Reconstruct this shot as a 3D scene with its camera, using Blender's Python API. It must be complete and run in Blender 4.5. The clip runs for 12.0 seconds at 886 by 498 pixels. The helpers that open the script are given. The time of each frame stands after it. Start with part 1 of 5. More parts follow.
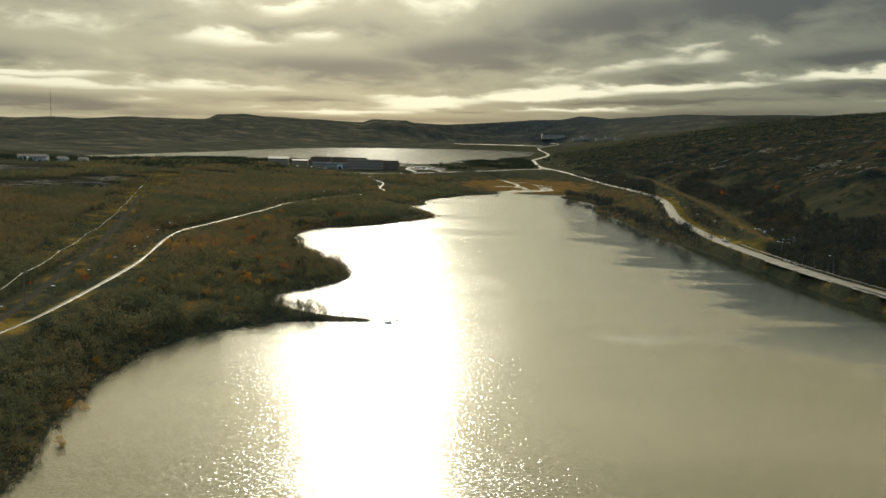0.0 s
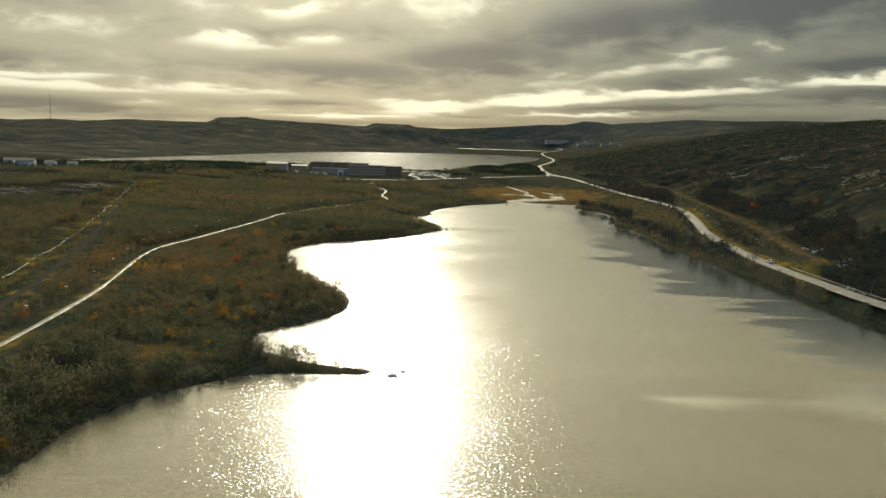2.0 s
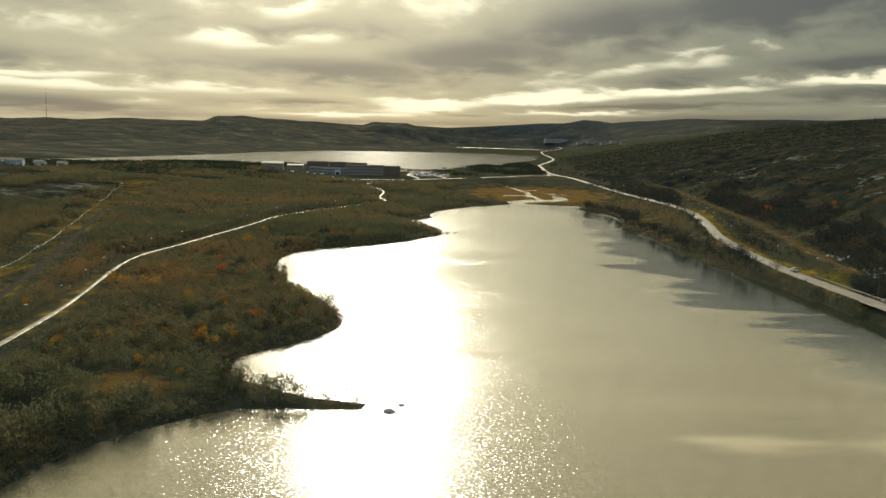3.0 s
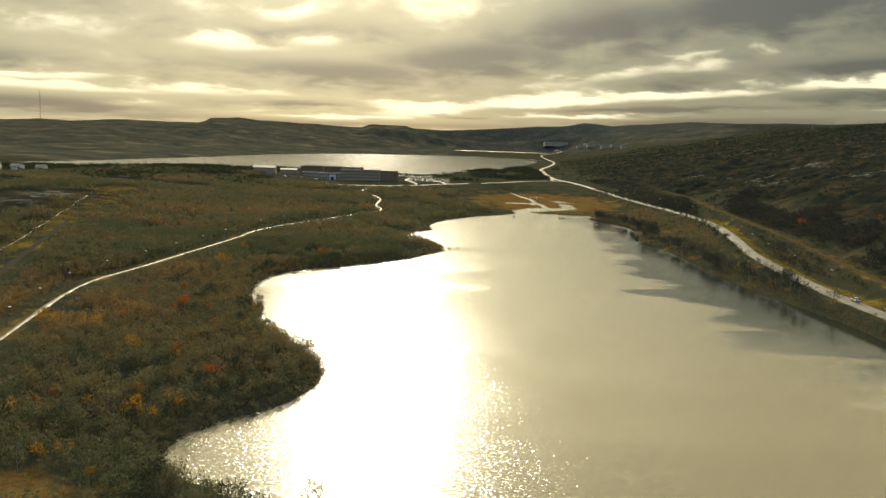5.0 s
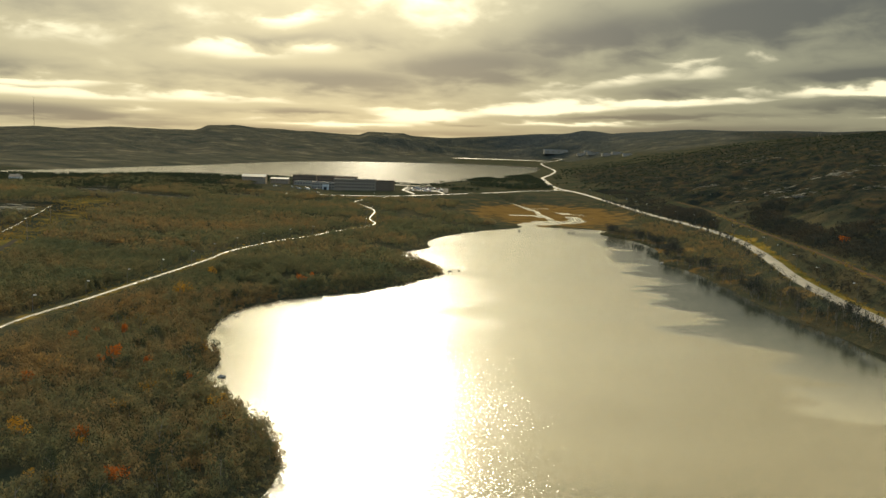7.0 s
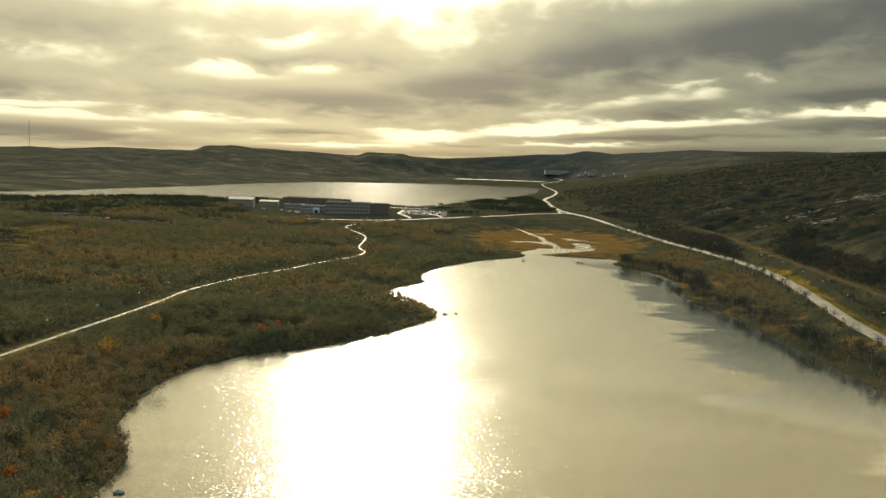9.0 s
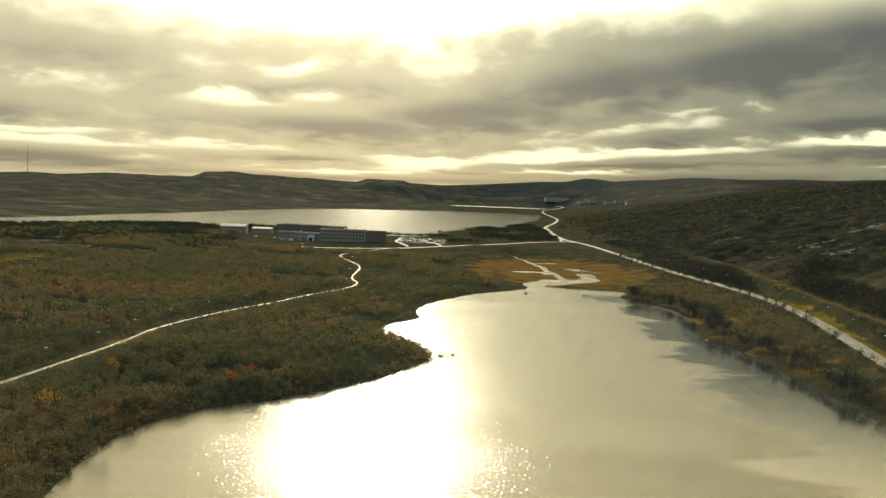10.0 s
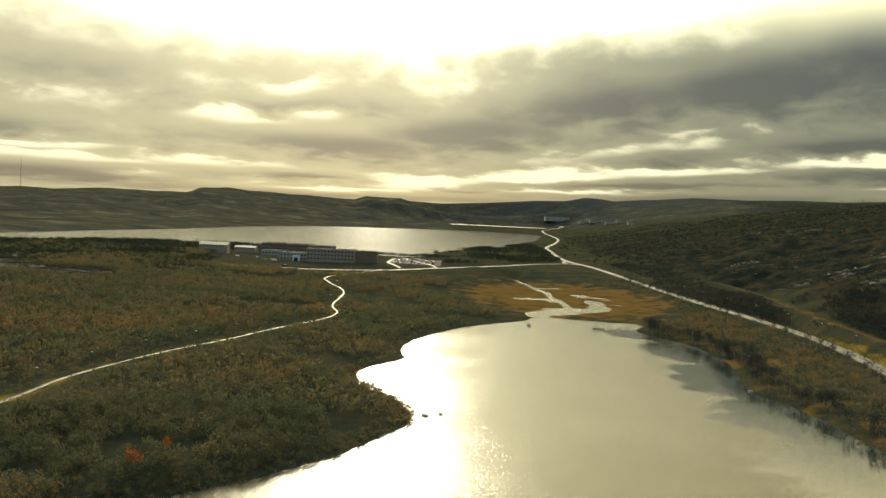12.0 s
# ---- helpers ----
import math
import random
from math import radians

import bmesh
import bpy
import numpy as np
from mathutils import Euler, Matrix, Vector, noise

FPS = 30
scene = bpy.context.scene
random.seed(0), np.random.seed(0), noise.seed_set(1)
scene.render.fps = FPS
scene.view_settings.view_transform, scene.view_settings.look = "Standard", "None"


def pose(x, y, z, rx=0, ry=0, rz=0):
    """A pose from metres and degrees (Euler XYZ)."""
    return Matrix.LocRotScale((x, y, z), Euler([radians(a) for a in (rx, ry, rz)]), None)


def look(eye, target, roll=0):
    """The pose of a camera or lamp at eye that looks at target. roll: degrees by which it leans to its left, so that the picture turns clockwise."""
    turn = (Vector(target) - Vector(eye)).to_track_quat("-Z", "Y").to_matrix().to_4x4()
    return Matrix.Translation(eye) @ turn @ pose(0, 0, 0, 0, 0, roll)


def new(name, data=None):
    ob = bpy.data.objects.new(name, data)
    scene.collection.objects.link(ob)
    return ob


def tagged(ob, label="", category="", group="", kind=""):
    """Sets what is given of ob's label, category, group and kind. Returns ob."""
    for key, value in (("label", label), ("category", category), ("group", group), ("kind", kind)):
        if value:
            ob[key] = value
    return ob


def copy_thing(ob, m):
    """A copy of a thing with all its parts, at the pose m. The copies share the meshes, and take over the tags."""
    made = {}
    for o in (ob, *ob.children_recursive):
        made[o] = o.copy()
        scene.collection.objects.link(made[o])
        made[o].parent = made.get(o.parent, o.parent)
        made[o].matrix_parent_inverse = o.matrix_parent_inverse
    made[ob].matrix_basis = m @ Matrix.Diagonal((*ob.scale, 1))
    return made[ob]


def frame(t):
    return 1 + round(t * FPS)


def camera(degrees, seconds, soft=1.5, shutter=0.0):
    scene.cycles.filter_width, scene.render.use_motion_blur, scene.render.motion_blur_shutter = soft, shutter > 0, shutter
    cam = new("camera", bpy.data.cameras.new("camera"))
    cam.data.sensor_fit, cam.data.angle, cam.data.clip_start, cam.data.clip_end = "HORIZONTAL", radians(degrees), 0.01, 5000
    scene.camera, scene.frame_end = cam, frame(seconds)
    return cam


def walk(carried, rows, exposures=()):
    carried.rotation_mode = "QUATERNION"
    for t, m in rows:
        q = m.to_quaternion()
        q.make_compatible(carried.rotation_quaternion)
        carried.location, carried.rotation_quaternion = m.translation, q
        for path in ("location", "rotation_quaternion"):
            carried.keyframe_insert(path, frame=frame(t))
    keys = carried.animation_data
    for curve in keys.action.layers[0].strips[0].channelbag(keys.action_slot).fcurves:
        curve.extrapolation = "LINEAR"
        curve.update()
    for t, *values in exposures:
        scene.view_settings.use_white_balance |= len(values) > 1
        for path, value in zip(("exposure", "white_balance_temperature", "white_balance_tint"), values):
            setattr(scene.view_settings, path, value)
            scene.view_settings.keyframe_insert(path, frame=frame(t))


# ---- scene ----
cam = camera(56.0, 12.0)
PATH = [
    (0, (5.943, 16.294, 52.022), (5.92, 18.277, 51.758), 1.4),
    (0.5, (4.679, 27.553, 52.151), (4.654, 29.535, 51.889), 1.5),
    (1, (3.539, 38.905, 52.37), (3.513, 40.888, 52.111), 1.6),
    (1.5, (2.469, 50.374, 52.67), (2.442, 52.357, 52.415), 1.7),
    (2, (1.475, 62.024, 53.037), (1.448, 64.008, 52.783), 1.7),
    (2.5, (0.588, 73.849, 53.364), (0.564, 75.833, 53.108), 1.7),
    (3, (-0.202, 85.869, 53.653), (-0.225, 87.852, 53.396), 1.7),
    (5, (-3.047, 134.864, 55.253), (-3.065, 136.849, 55.002), 1.9),
    (5.5, (-3.554, 147.524, 55.456), (-3.571, 149.508, 55.207), 1.8),
    (6, (-3.921, 160.612, 55.598), (-3.937, 162.597, 55.354), 1.8),
    (6.5, (-4.199, 173.967, 55.718), (-4.214, 175.952, 55.48), 1.8),
    (6.7, (-4.204, 179.46, 55.757), (-4.219, 181.446, 55.521), 1.9),
    (8.5, (-2.976, 230.205, 56.738), (-2.994, 232.194, 56.531), 1.8),
    (9, (-2.45, 244.943, 56.823), (-2.467, 246.934, 56.638), 1.9),
    (9.5, (-1.878, 260.149, 56.85), (-1.895, 262.143, 56.697), 2.0),
    (10, (-1.295, 275.605, 56.885), (-1.314, 277.601, 56.764), 2.1),
    (10.5, (-0.622, 291.046, 56.921), (-0.641, 293.043, 56.82), 2.2),
    (11, (0.075, 306.567, 56.973), (0.054, 308.565, 56.884), 2.3),
    (11.5, (0.8, 322.173, 57.012), (0.781, 324.171, 56.929), 2.5),
    (12, (1.479, 337.9, 57.049), (1.461, 339.898, 56.972), 2.6),
]
walk(cam, [(t, look(e, g, r)) for t, e, g, r in PATH], [(0, -0.05, 6300, 6), (3, 0.12, 6500, 7), (5.5, 0.31, 7000, 7), (9.5, 0.28, 7000, 5), (12, 0.23, 6950, 2)])

# ---- world, sun, exposure ----
SUN_AZ, SUN_EL = -5.4, 20.0        # degrees clockwise from +y, degrees above the horizon


def tree_of(owner):
    owner.use_nodes = True
    owner.node_tree.nodes.clear()
    return owner.node_tree


class Net:
    """Short hand for wiring shader nodes."""

    def __init__(self, tree):
        self.t = tree

    def node(self, kind, **values):
        n = self.t.nodes.new(kind)
        if "operation" in values:
            n.operation = values["operation"]
        if "use_clamp" in values:
            n.use_clamp = values["use_clamp"]
        if "data_type" in values:
            n.data_type = values["data_type"]
        if "interpolation_type" in values:
            n.interpolation_type = values["interpolation_type"]
        if "attribute_name" in values:
            n.attribute_name = values["attribute_name"]
        if "sky_type" in values:
            n.sky_type, n.sun_disc = values["sky_type"], values["sun_disc"]
        return n

    def link(self, a, b):
        self.t.links.new(a, b)

    def put(self, socket, v):
        if isinstance(v, bpy.types.NodeSocket):
            self.t.links.new(v, socket)
        else:
            socket.default_value = v

    def m(self, op, a, b=0.0, c=0.0, clamp=False):
        n = self.node("ShaderNodeMath", operation=op, use_clamp=clamp)
        for s, v in zip(n.inputs, (a, b, c)):
            self.put(s, v)
        return n.outputs[0]

    def mix(self, f, a, b):
        n = self.node("ShaderNodeMix", data_type="RGBA")
        self.put(n.inputs[0], f)
        self.put(n.inputs[6], a)
        self.put(n.inputs[7], b)
        return n.outputs[2]

    def noise(self, vec, scale, detail=4.0, rough=0.55, dist=0.0):
        n = self.node("ShaderNodeTexNoise")
        if vec is not None:
            self.put(n.inputs["Vector"], vec)
        self.put(n.inputs["Scale"], scale)
        self.put(n.inputs["Detail"], detail)
        self.put(n.inputs["Roughness"], rough)
        self.put(n.inputs["Distortion"], dist)
        return n.outputs["Fac"]

    def ramp(self, f, stops):
        n = self.node("ShaderNodeValToRGB")
        e = n.color_ramp.elements
        while len(e) < len(stops):
            e.new(0.5)
        for el, (p, c) in zip(e, stops):
            el.position, el.color = p, (*c, 1) if len(c) == 3 else c
        self.put(n.inputs[0], f)
        return n.outputs[0]

    def step(self, v, lo, hi):
        n = self.node("ShaderNodeMapRange", interpolation_type="SMOOTHSTEP")
        self.put(n.inputs[0], v)
        self.put(n.inputs[1], lo)
        self.put(n.inputs[2], hi)
        return n.outputs[0]


def blob(n, az, el, a0, e0, wa, we, tilt=0.0):
    """A soft oval patch of sky round azimuth a0 and elevation e0, in degrees."""
    da = n.m("DIVIDE", n.m("SUBTRACT", az, a0), wa)
    de = n.m("DIVIDE", n.m("SUBTRACT", n.m("SUBTRACT", el, e0), n.m("MULTIPLY", n.m("SUBTRACT", az, a0), tilt)), we)
    r = n.m("ADD", n.m("MULTIPLY", da, da), n.m("MULTIPLY", de, de))
    return n.m("EXPONENT", n.m("MULTIPLY", r, -1.0))


def make_world():
    world = bpy.data.worlds.new("sky")
    scene.world = world
    n = Net(tree_of(world))
    sky = n.node("ShaderNodeTexSky", sky_type="NISHITA", sun_disc=False)
    sky.sun_elevation, sky.sun_rotation = radians(SUN_EL), radians(SUN_AZ)
    co = n.node("ShaderNodeTexCoord").outputs["Generated"]
    sep = n.node("ShaderNodeSeparateXYZ")
    n.link(co, sep.inputs[0])
    x, y, z = sep.outputs
    az = n.m("MULTIPLY", n.m("ARCTAN2", x, y), 57.296)
    el = n.m("MULTIPLY", n.m("ARCSINE", z), 57.296)
    # cloud texture: wide and flat, finer towards the horizon
    lay = n.node("ShaderNodeCombineXYZ")
    n.put(lay.inputs[0], n.m("MULTIPLY", az, 0.115))
    n.put(lay.inputs[1], n.m("MULTIPLY", n.m("LOGARITHM", n.m("ADD", n.m("MAXIMUM", el, 0.0), 1.6), 2.718), 2.6))
    lay = lay.outputs[0]
    big = n.noise(lay, 0.9, 3, 0.5, 0.4)
    fine = n.noise(lay, 2.4, 4, 0.52, 0.25)
    # ragged edges for the cloud banks
    rag = n.m("ADD", n.m("MULTIPLY", n.m("SUBTRACT", fine, 0.5), 1.1), n.m("MULTIPLY", n.m("SUBTRACT", big, 0.5), 0.5))
    elw = n.m("ADD", el, n.m("MULTIPLY", rag, n.m("ADD", 0.40, n.m("MULTIPLY", el, 0.20))))
    azw = n.m("ADD", az, n.m("MULTIPLY", n.m("SUBTRACT", big, 0.5), 6.0))
    # breaks in the cloud, and its heavy banks: azimuth, elevation, half widths, slope, weight
    gaps, banks = 0.0, 0.0
    for a0, e0, wa, we, tilt, k in ((-9, 14.2, 25, 3.6, 0.05, 1.0), (-15.8, 6.1, 3.6, 0.55, -0.04, 0.66), (-9.8, 6.5, 2.6, 0.45, 0.0, 0.62), (-11.5, 7.9, 2.6, 0.5, 0.1, 0.5), (-24, 2.75, 9.0, 0.32, 0.01, 0.62),
                                    (-28, 3.4, 4.0, 0.30, 0.0, 1.0), (-17, 3.0, 6.0, 0.36, -0.01, 0.70), (-21, 1.9, 2.4, 0.20, 0.0, 0.8), (-2.0, 2.35, 5.0, 0.55, 0.03, 1.0), (-8, 1.55, 5, 0.20, 0.0, 0.9),
                                    (5.5, 2.9, 5, 0.50, 0.06, 1.0), (14, 3.6, 6, 0.34, 0.05, 0.9), (27, 4.45, 6, 0.36, 0.03, 1.0), (10, 2.1, 7, 0.16, 0.03, 0.8), (29, 2.9, 3.5, 0.14, 0.0, 0.7),
                                    (16.5, 5.6, 6.0, 0.9, 0.05, 0.42), (9, 4.6, 6, 0.7, 0.06, 0.45), (-25, 6.3, 6, 0.6, 0.0, 0.35)):
        gaps = n.m("MAXIMUM", gaps, n.m("MULTIPLY", blob(n, azw, elw, a0, e0, wa, we, tilt), k))
    for a0, e0, wa, we, tilt, k in ((-8, 4.5, 8.5, 0.85, 0.01, 0.9), (1, 5.5, 7, 1.35, 0.10, 1.0), (10, 7.7, 8, 1.5, 0.13, 1.0), (20, 9.2, 8, 1.8, 0.10, 1.0), (29, 10.2, 9, 2.4, 0.06, 1.0), (-11, 7.0, 7, 0.7, 0.06, 0.42),
                                    (26, 5.5, 6, 0.62, 0.03, 1.0), (15, 4.55, 5, 0.4, 0.06, 0.6), (-9.5, 2.3, 3.8, 0.26, 0.0, 1.0), (-26, 1.65, 8, 0.55, 0.0, 1.0), (-29, 4.3, 4, 0.7, 0.0, 0.6), (-24, 8.2, 8, 1.3, 0.02, 0.30),
                                    (12, 2.65, 10, 0.22, 0.03, 0.85), (26, 3.6, 7, 0.36, 0.03, 0.95), (1, 1.85, 2.5, 0.12, 0.0, 0.6), (-4, 1.15, 34, 0.34, 0.0, 0.6), (18, 1.9, 14, 0.5, 0.03, 0.6), (-13.5, 13.0, 1.8, 0.5, 0.0, 0.5)):
        banks = n.m("MAXIMUM", banks, n.m("MULTIPLY", blob(n, azw, elw, a0, e0, wa, we, tilt), k))
    high = n.m("MULTIPLY", n.step(el, 10.5, 19.5), n.m("SUBTRACT", 1.0, n.step(n.m("ABSOLUTE", az), 34.0, 62.0)))
    cover = n.m("ADD", n.m("MULTIPLY", n.m("SUBTRACT", big, 0.5), 0.55), n.m("MULTIPLY", n.m("SUBTRACT", fine, 0.5), 0.70))
    cover = n.m("ADD", 0.44, n.m("MULTIPLY", cover, n.m("SUBTRACT", 1.0, n.m("MULTIPLY", high, 0.75))))
    cover = n.m("ADD", n.m("SUBTRACT", cover, n.m("MULTIPLY", gaps, 0.52)), n.m("MULTIPLY", banks, 0.56), clamp=True)
    thick = n.step(cover, 0.04, 0.42)
    deep = n.step(cover, 0.36, 0.98)
    # light of the sun spreading through the cloud
    glow = blob(n, az, el, SUN_AZ, SUN_EL, 15.0, 7.5)
    wide = blob(n, az, el, SUN_AZ, SUN_EL, 38.0, 15.0)
    lit = n.m("ADD", n.m("ADD", 0.92, n.m("MULTIPLY", wide, 0.35)), n.m("ADD", n.m("MULTIPLY", glow, 5.0), n.m("MULTIPLY", high, 2.9)))
    bright = n.mix(n.m("MULTIPLY", n.m("ADD", glow, high), 1.0, clamp=True), (1.0, 0.93, 0.68, 1), (1.0, 0.92, 0.60, 1))
    grey = n.mix(deep, (0.46, 0.425, 0.300, 1), (0.165, 0.160, 0.142, 1))
    grey = n.mix(high, grey, (0.340, 0.285, 0.165, 1))
    cool = n.mix(n.m("MULTIPLY", n.step(az, -14.0, 18.0), n.m("SUBTRACT", 1.0, high)), (1.04, 1.02, 0.96, 1), (0.50, 0.54, 0.55, 1))
    tone = n.node("ShaderNodeVectorMath", operation="MULTIPLY")
    n.put(tone.inputs[0], grey)
    n.put(tone.inputs[1], cool)
    sc = n.node("ShaderNodeVectorMath", operation="SCALE")
    n.put(sc.inputs[0], bright)
    n.put(sc.inputs["Scale"], lit)
    gsc = n.node("ShaderNodeVectorMath", operation="SCALE")
    n.put(gsc.inputs[0], tone.outputs[0])
    n.put(gsc.inputs["Scale"], n.m("ADD", n.m("ADD", 0.95, n.m("MULTIPLY", wide, 0.3)), n.m("ADD", n.m("MULTIPLY", glow, 3.0), n.m("MULTIPLY", high, 9.0))))
    clouds = n.mix(thick, sc.outputs[0], gsc.outputs[0])
    # blue overhead, out of view, brightened as fill light for the land
    zenith = n.step(el, 42.0, 66.0)
    clouds = n.mix(zenith, clouds, (0.62, 0.90, 1.22, 1))
    # unseen sky away from the sun: dimmed and blued to set the land's fill
    back = n.step(y, 0.75, -0.35)
    clouds = n.mix(n.m("MULTIPLY", back, 0.92), clouds, (0.36, 0.52, 0.72, 1))
    b1 = n.node("ShaderNodeBackground")
    n.put(b1.inputs[0], sky.outputs[0])
    b1.inputs[1].default_value = 0.05
    b2 = n.node("ShaderNodeBackground")
    n.put(b2.inputs[0], clouds)
    b2.inputs[1].default_value = 1.0
    mixer = n.node("ShaderNodeMixShader")
    mixer.inputs[0].default_value = 0.9
    n.link(b1.outputs[0], mixer.inputs[1])
    n.link(b2.outputs[0], mixer.inputs[2])
    out = n.node("ShaderNodeOutputWorld")
    n.link(mixer.outputs[0], out.inputs[0])


make_world()
sun_data = bpy.data.lights.new("sun", "SUN")
sun_data.energy, sun_data.angle, sun_data.color = 2.9, radians(0.6), (1.0, 0.90, 0.70)
sun = new("sun", sun_data)
a, e = radians(SUN_AZ), radians(SUN_EL)
sun_way = Vector((math.sin(a) * math.cos(e), math.cos(a) * math.cos(e), math.sin(e)))
sun.matrix_world = look((0, 300, 400), Vector((0, 300, 400)) - sun_way)


# ---- materials ----
def material(name):
    mat = bpy.data.materials.new(name)
    return mat, Net(tree_of(mat))


def finish(n, shader):
    out = n.node("ShaderNodeOutputMaterial")
    n.link(shader, out.inputs[0])


def principled(n, color, rough=0.8, metal=0.0, normal=None, spec=0.5):
    p = n.node("ShaderNodeBsdfPrincipled")
    n.put(p.inputs["Base Color"], color)
    n.put(p.inputs["Roughness"], rough)
    n.put(p.inputs["Metallic"], metal)
    n.put(p.inputs["Specular IOR Level"], spec)
    if normal is not None:
        n.link(normal, p.inputs["Normal"])
    return p


def bump(n, height, strength, distance):
    b = n.node("ShaderNodeBump")
    n.put(b.inputs["Height"], height)
    b.inputs["Strength"].default_value = strength
    b.inputs["Distance"].default_value = distance
    return b.outputs[0]


def place(n):
    return n.node("ShaderNodeNewGeometry").outputs["Position"]


def plain(name, color, rough=0.7, metal=0.0, vary=0.25, scale=1.5, spec=0.5):
    """Paint, plaster, metal or wood with blotches and a fine grain."""
    mat, n = material(name)
    pos = place(n)
    f = n.noise(pos, scale, 5, 0.6)
    g = n.noise(pos, scale * 9, 3, 0.6)
    lo = tuple(c * (1 - vary) for c in color) + (1,)
    hi = tuple(min(1.0, c * (1 + vary)) for c in color) + (1,)
    col = n.mix(n.m("ADD", n.m("MULTIPLY", f, 0.7), n.m("MULTIPLY", g, 0.3)), lo, hi)
    finish(n, principled(n, col, rough, metal, bump(n, g, 0.25, 0.03), spec).outputs[0])
    return mat


def mask(n, name):
    a = n.node("ShaderNodeAttribute", attribute_name=name)
    return a.outputs["Fac"]


def ground_material():
    mat, n = material("heath")
    pos = place(n)
    big = n.noise(pos, 0.012, 5, 0.6, 0.4)
    mid = n.noise(pos, 0.07, 6, 0.62, 0.3)
    fine = n.noise(pos, 0.9, 5, 0.65)
    heath = n.ramp(n.m("ADD", n.m("MULTIPLY", mid, 0.6), n.m("MULTIPLY", fine, 0.4)),
                   [(0.30, (0.022, 0.029, 0.020)), (0.45, (0.036, 0.040, 0.026)), (0.56, (0.060, 0.051, 0.030)), (0.70, (0.084, 0.070, 0.036))])
    heath = n.mix(n.m("MULTIPLY", n.step(big, 0.45, 0.65), 0.55), heath, (0.026, 0.033, 0.020, 1))
    heath = n.mix(n.m("MULTIPLY", n.step(mask(n, "rock"), 0.08, 0.30), 0.8), heath, n.ramp(mid, [(0.38, (0.011, 0.016, 0.015)), (0.52, (0.026, 0.026, 0.019)), (0.66, (0.060, 0.042, 0.022))]))
    marsh = n.ramp(n.m("ADD", n.m("MULTIPLY", fine, 0.45), n.m("MULTIPLY", mid, 0.55)), [(0.22, (0.040, 0.042, 0.018)), (0.36, (0.070, 0.050, 0.019)), (0.50, (0.125, 0.076, 0.026)), (0.66, (0.16, 0.10, 0.036))])
    meadow = n.ramp(mid, [(0.32, (0.050, 0.052, 0.018)), (0.50, (0.115, 0.092, 0.024)), (0.64, (0.19, 0.125, 0.030))])
    stone = n.ramp(n.noise(pos, 0.35, 6, 0.7), [(0.30, (0.06, 0.060, 0.050)), (0.50, (0.14, 0.132, 0.105)), (0.68, (0.27, 0.25, 0.20))])
    col = n.mix(n.step(n.m("ADD", mask(n, "meadow"), n.m("MULTIPLY", n.m("SUBTRACT", mid, 0.5), 1.2)), 0.30, 0.70), heath, meadow)
    col = n.mix(n.step(n.m("ADD", mask(n, "marsh"), n.m("MULTIPLY", n.m("SUBTRACT", mid, 0.5), 1.3)), 0.35, 0.65), col, marsh)
    # bare rock shows in long broken slabs
    st = n.node("ShaderNodeMapping")
    st.inputs["Rotation"].default_value = (0, 0, 0.5)
    st.inputs["Scale"].default_value = (0.05, 0.20, 0.20)
    n.link(pos, st.inputs[0])
    slabs = n.noise(st.outputs[0], 1.0, 7, 0.68, 0.5)
    rock = n.step(n.m("ADD", mask(n, "rock"), n.m("MULTIPLY", n.m("SUBTRACT", slabs, 0.5), 2.6)), 0.66, 0.84)
    # far hills: base colour lifted with distance, standing in for haze
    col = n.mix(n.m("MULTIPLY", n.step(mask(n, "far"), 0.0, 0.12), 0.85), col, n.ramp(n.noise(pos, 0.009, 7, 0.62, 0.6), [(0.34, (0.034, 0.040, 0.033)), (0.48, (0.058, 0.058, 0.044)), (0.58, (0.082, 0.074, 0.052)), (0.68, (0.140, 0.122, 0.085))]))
    # dark blue-grey haze tint put into the colour of the right-hand far hills
    col = n.mix(n.m("MULTIPLY", mask(n, "haze_tint"), 0.8), col, n.ramp(mid, [(0.35, (0.030, 0.037, 0.038)), (0.65, (0.058, 0.064, 0.062))]))
    col = n.mix(rock, col, stone)
    h = n.m("ADD", n.m("MULTIPLY", n.noise(pos, 0.25, 6, 0.7), 1.4), n.m("MULTIPLY", fine, 0.5))
    h = n.m("ADD", h, n.m("MULTIPLY", n.noise(pos, 0.02, 6, 0.6), n.m("MULTIPLY", n.step(mask(n, "far"), 0.0, 0.2), 24.0)))
    h = n.m("ADD", h, n.m("MULTIPLY", slabs, n.m("MULTIPLY", rock, 1.6)))
    finish(n, principled(n, col, 0.9, 0, bump(n, h, 0.8, 1.2), 0.0).outputs[0])
    return mat


def distant_water():
    mat, n = material("distant_water")
    f = n.noise(place(n), 0.02, 4, 0.6)
    p = principled(n, (0.03, 0.034, 0.028, 1), n.m("ADD", 0.30, n.m("MULTIPLY", f, 0.15)), 0)
    p.inputs["IOR"].default_value = 1.33
    finish(n, p.outputs[0])
    return mat


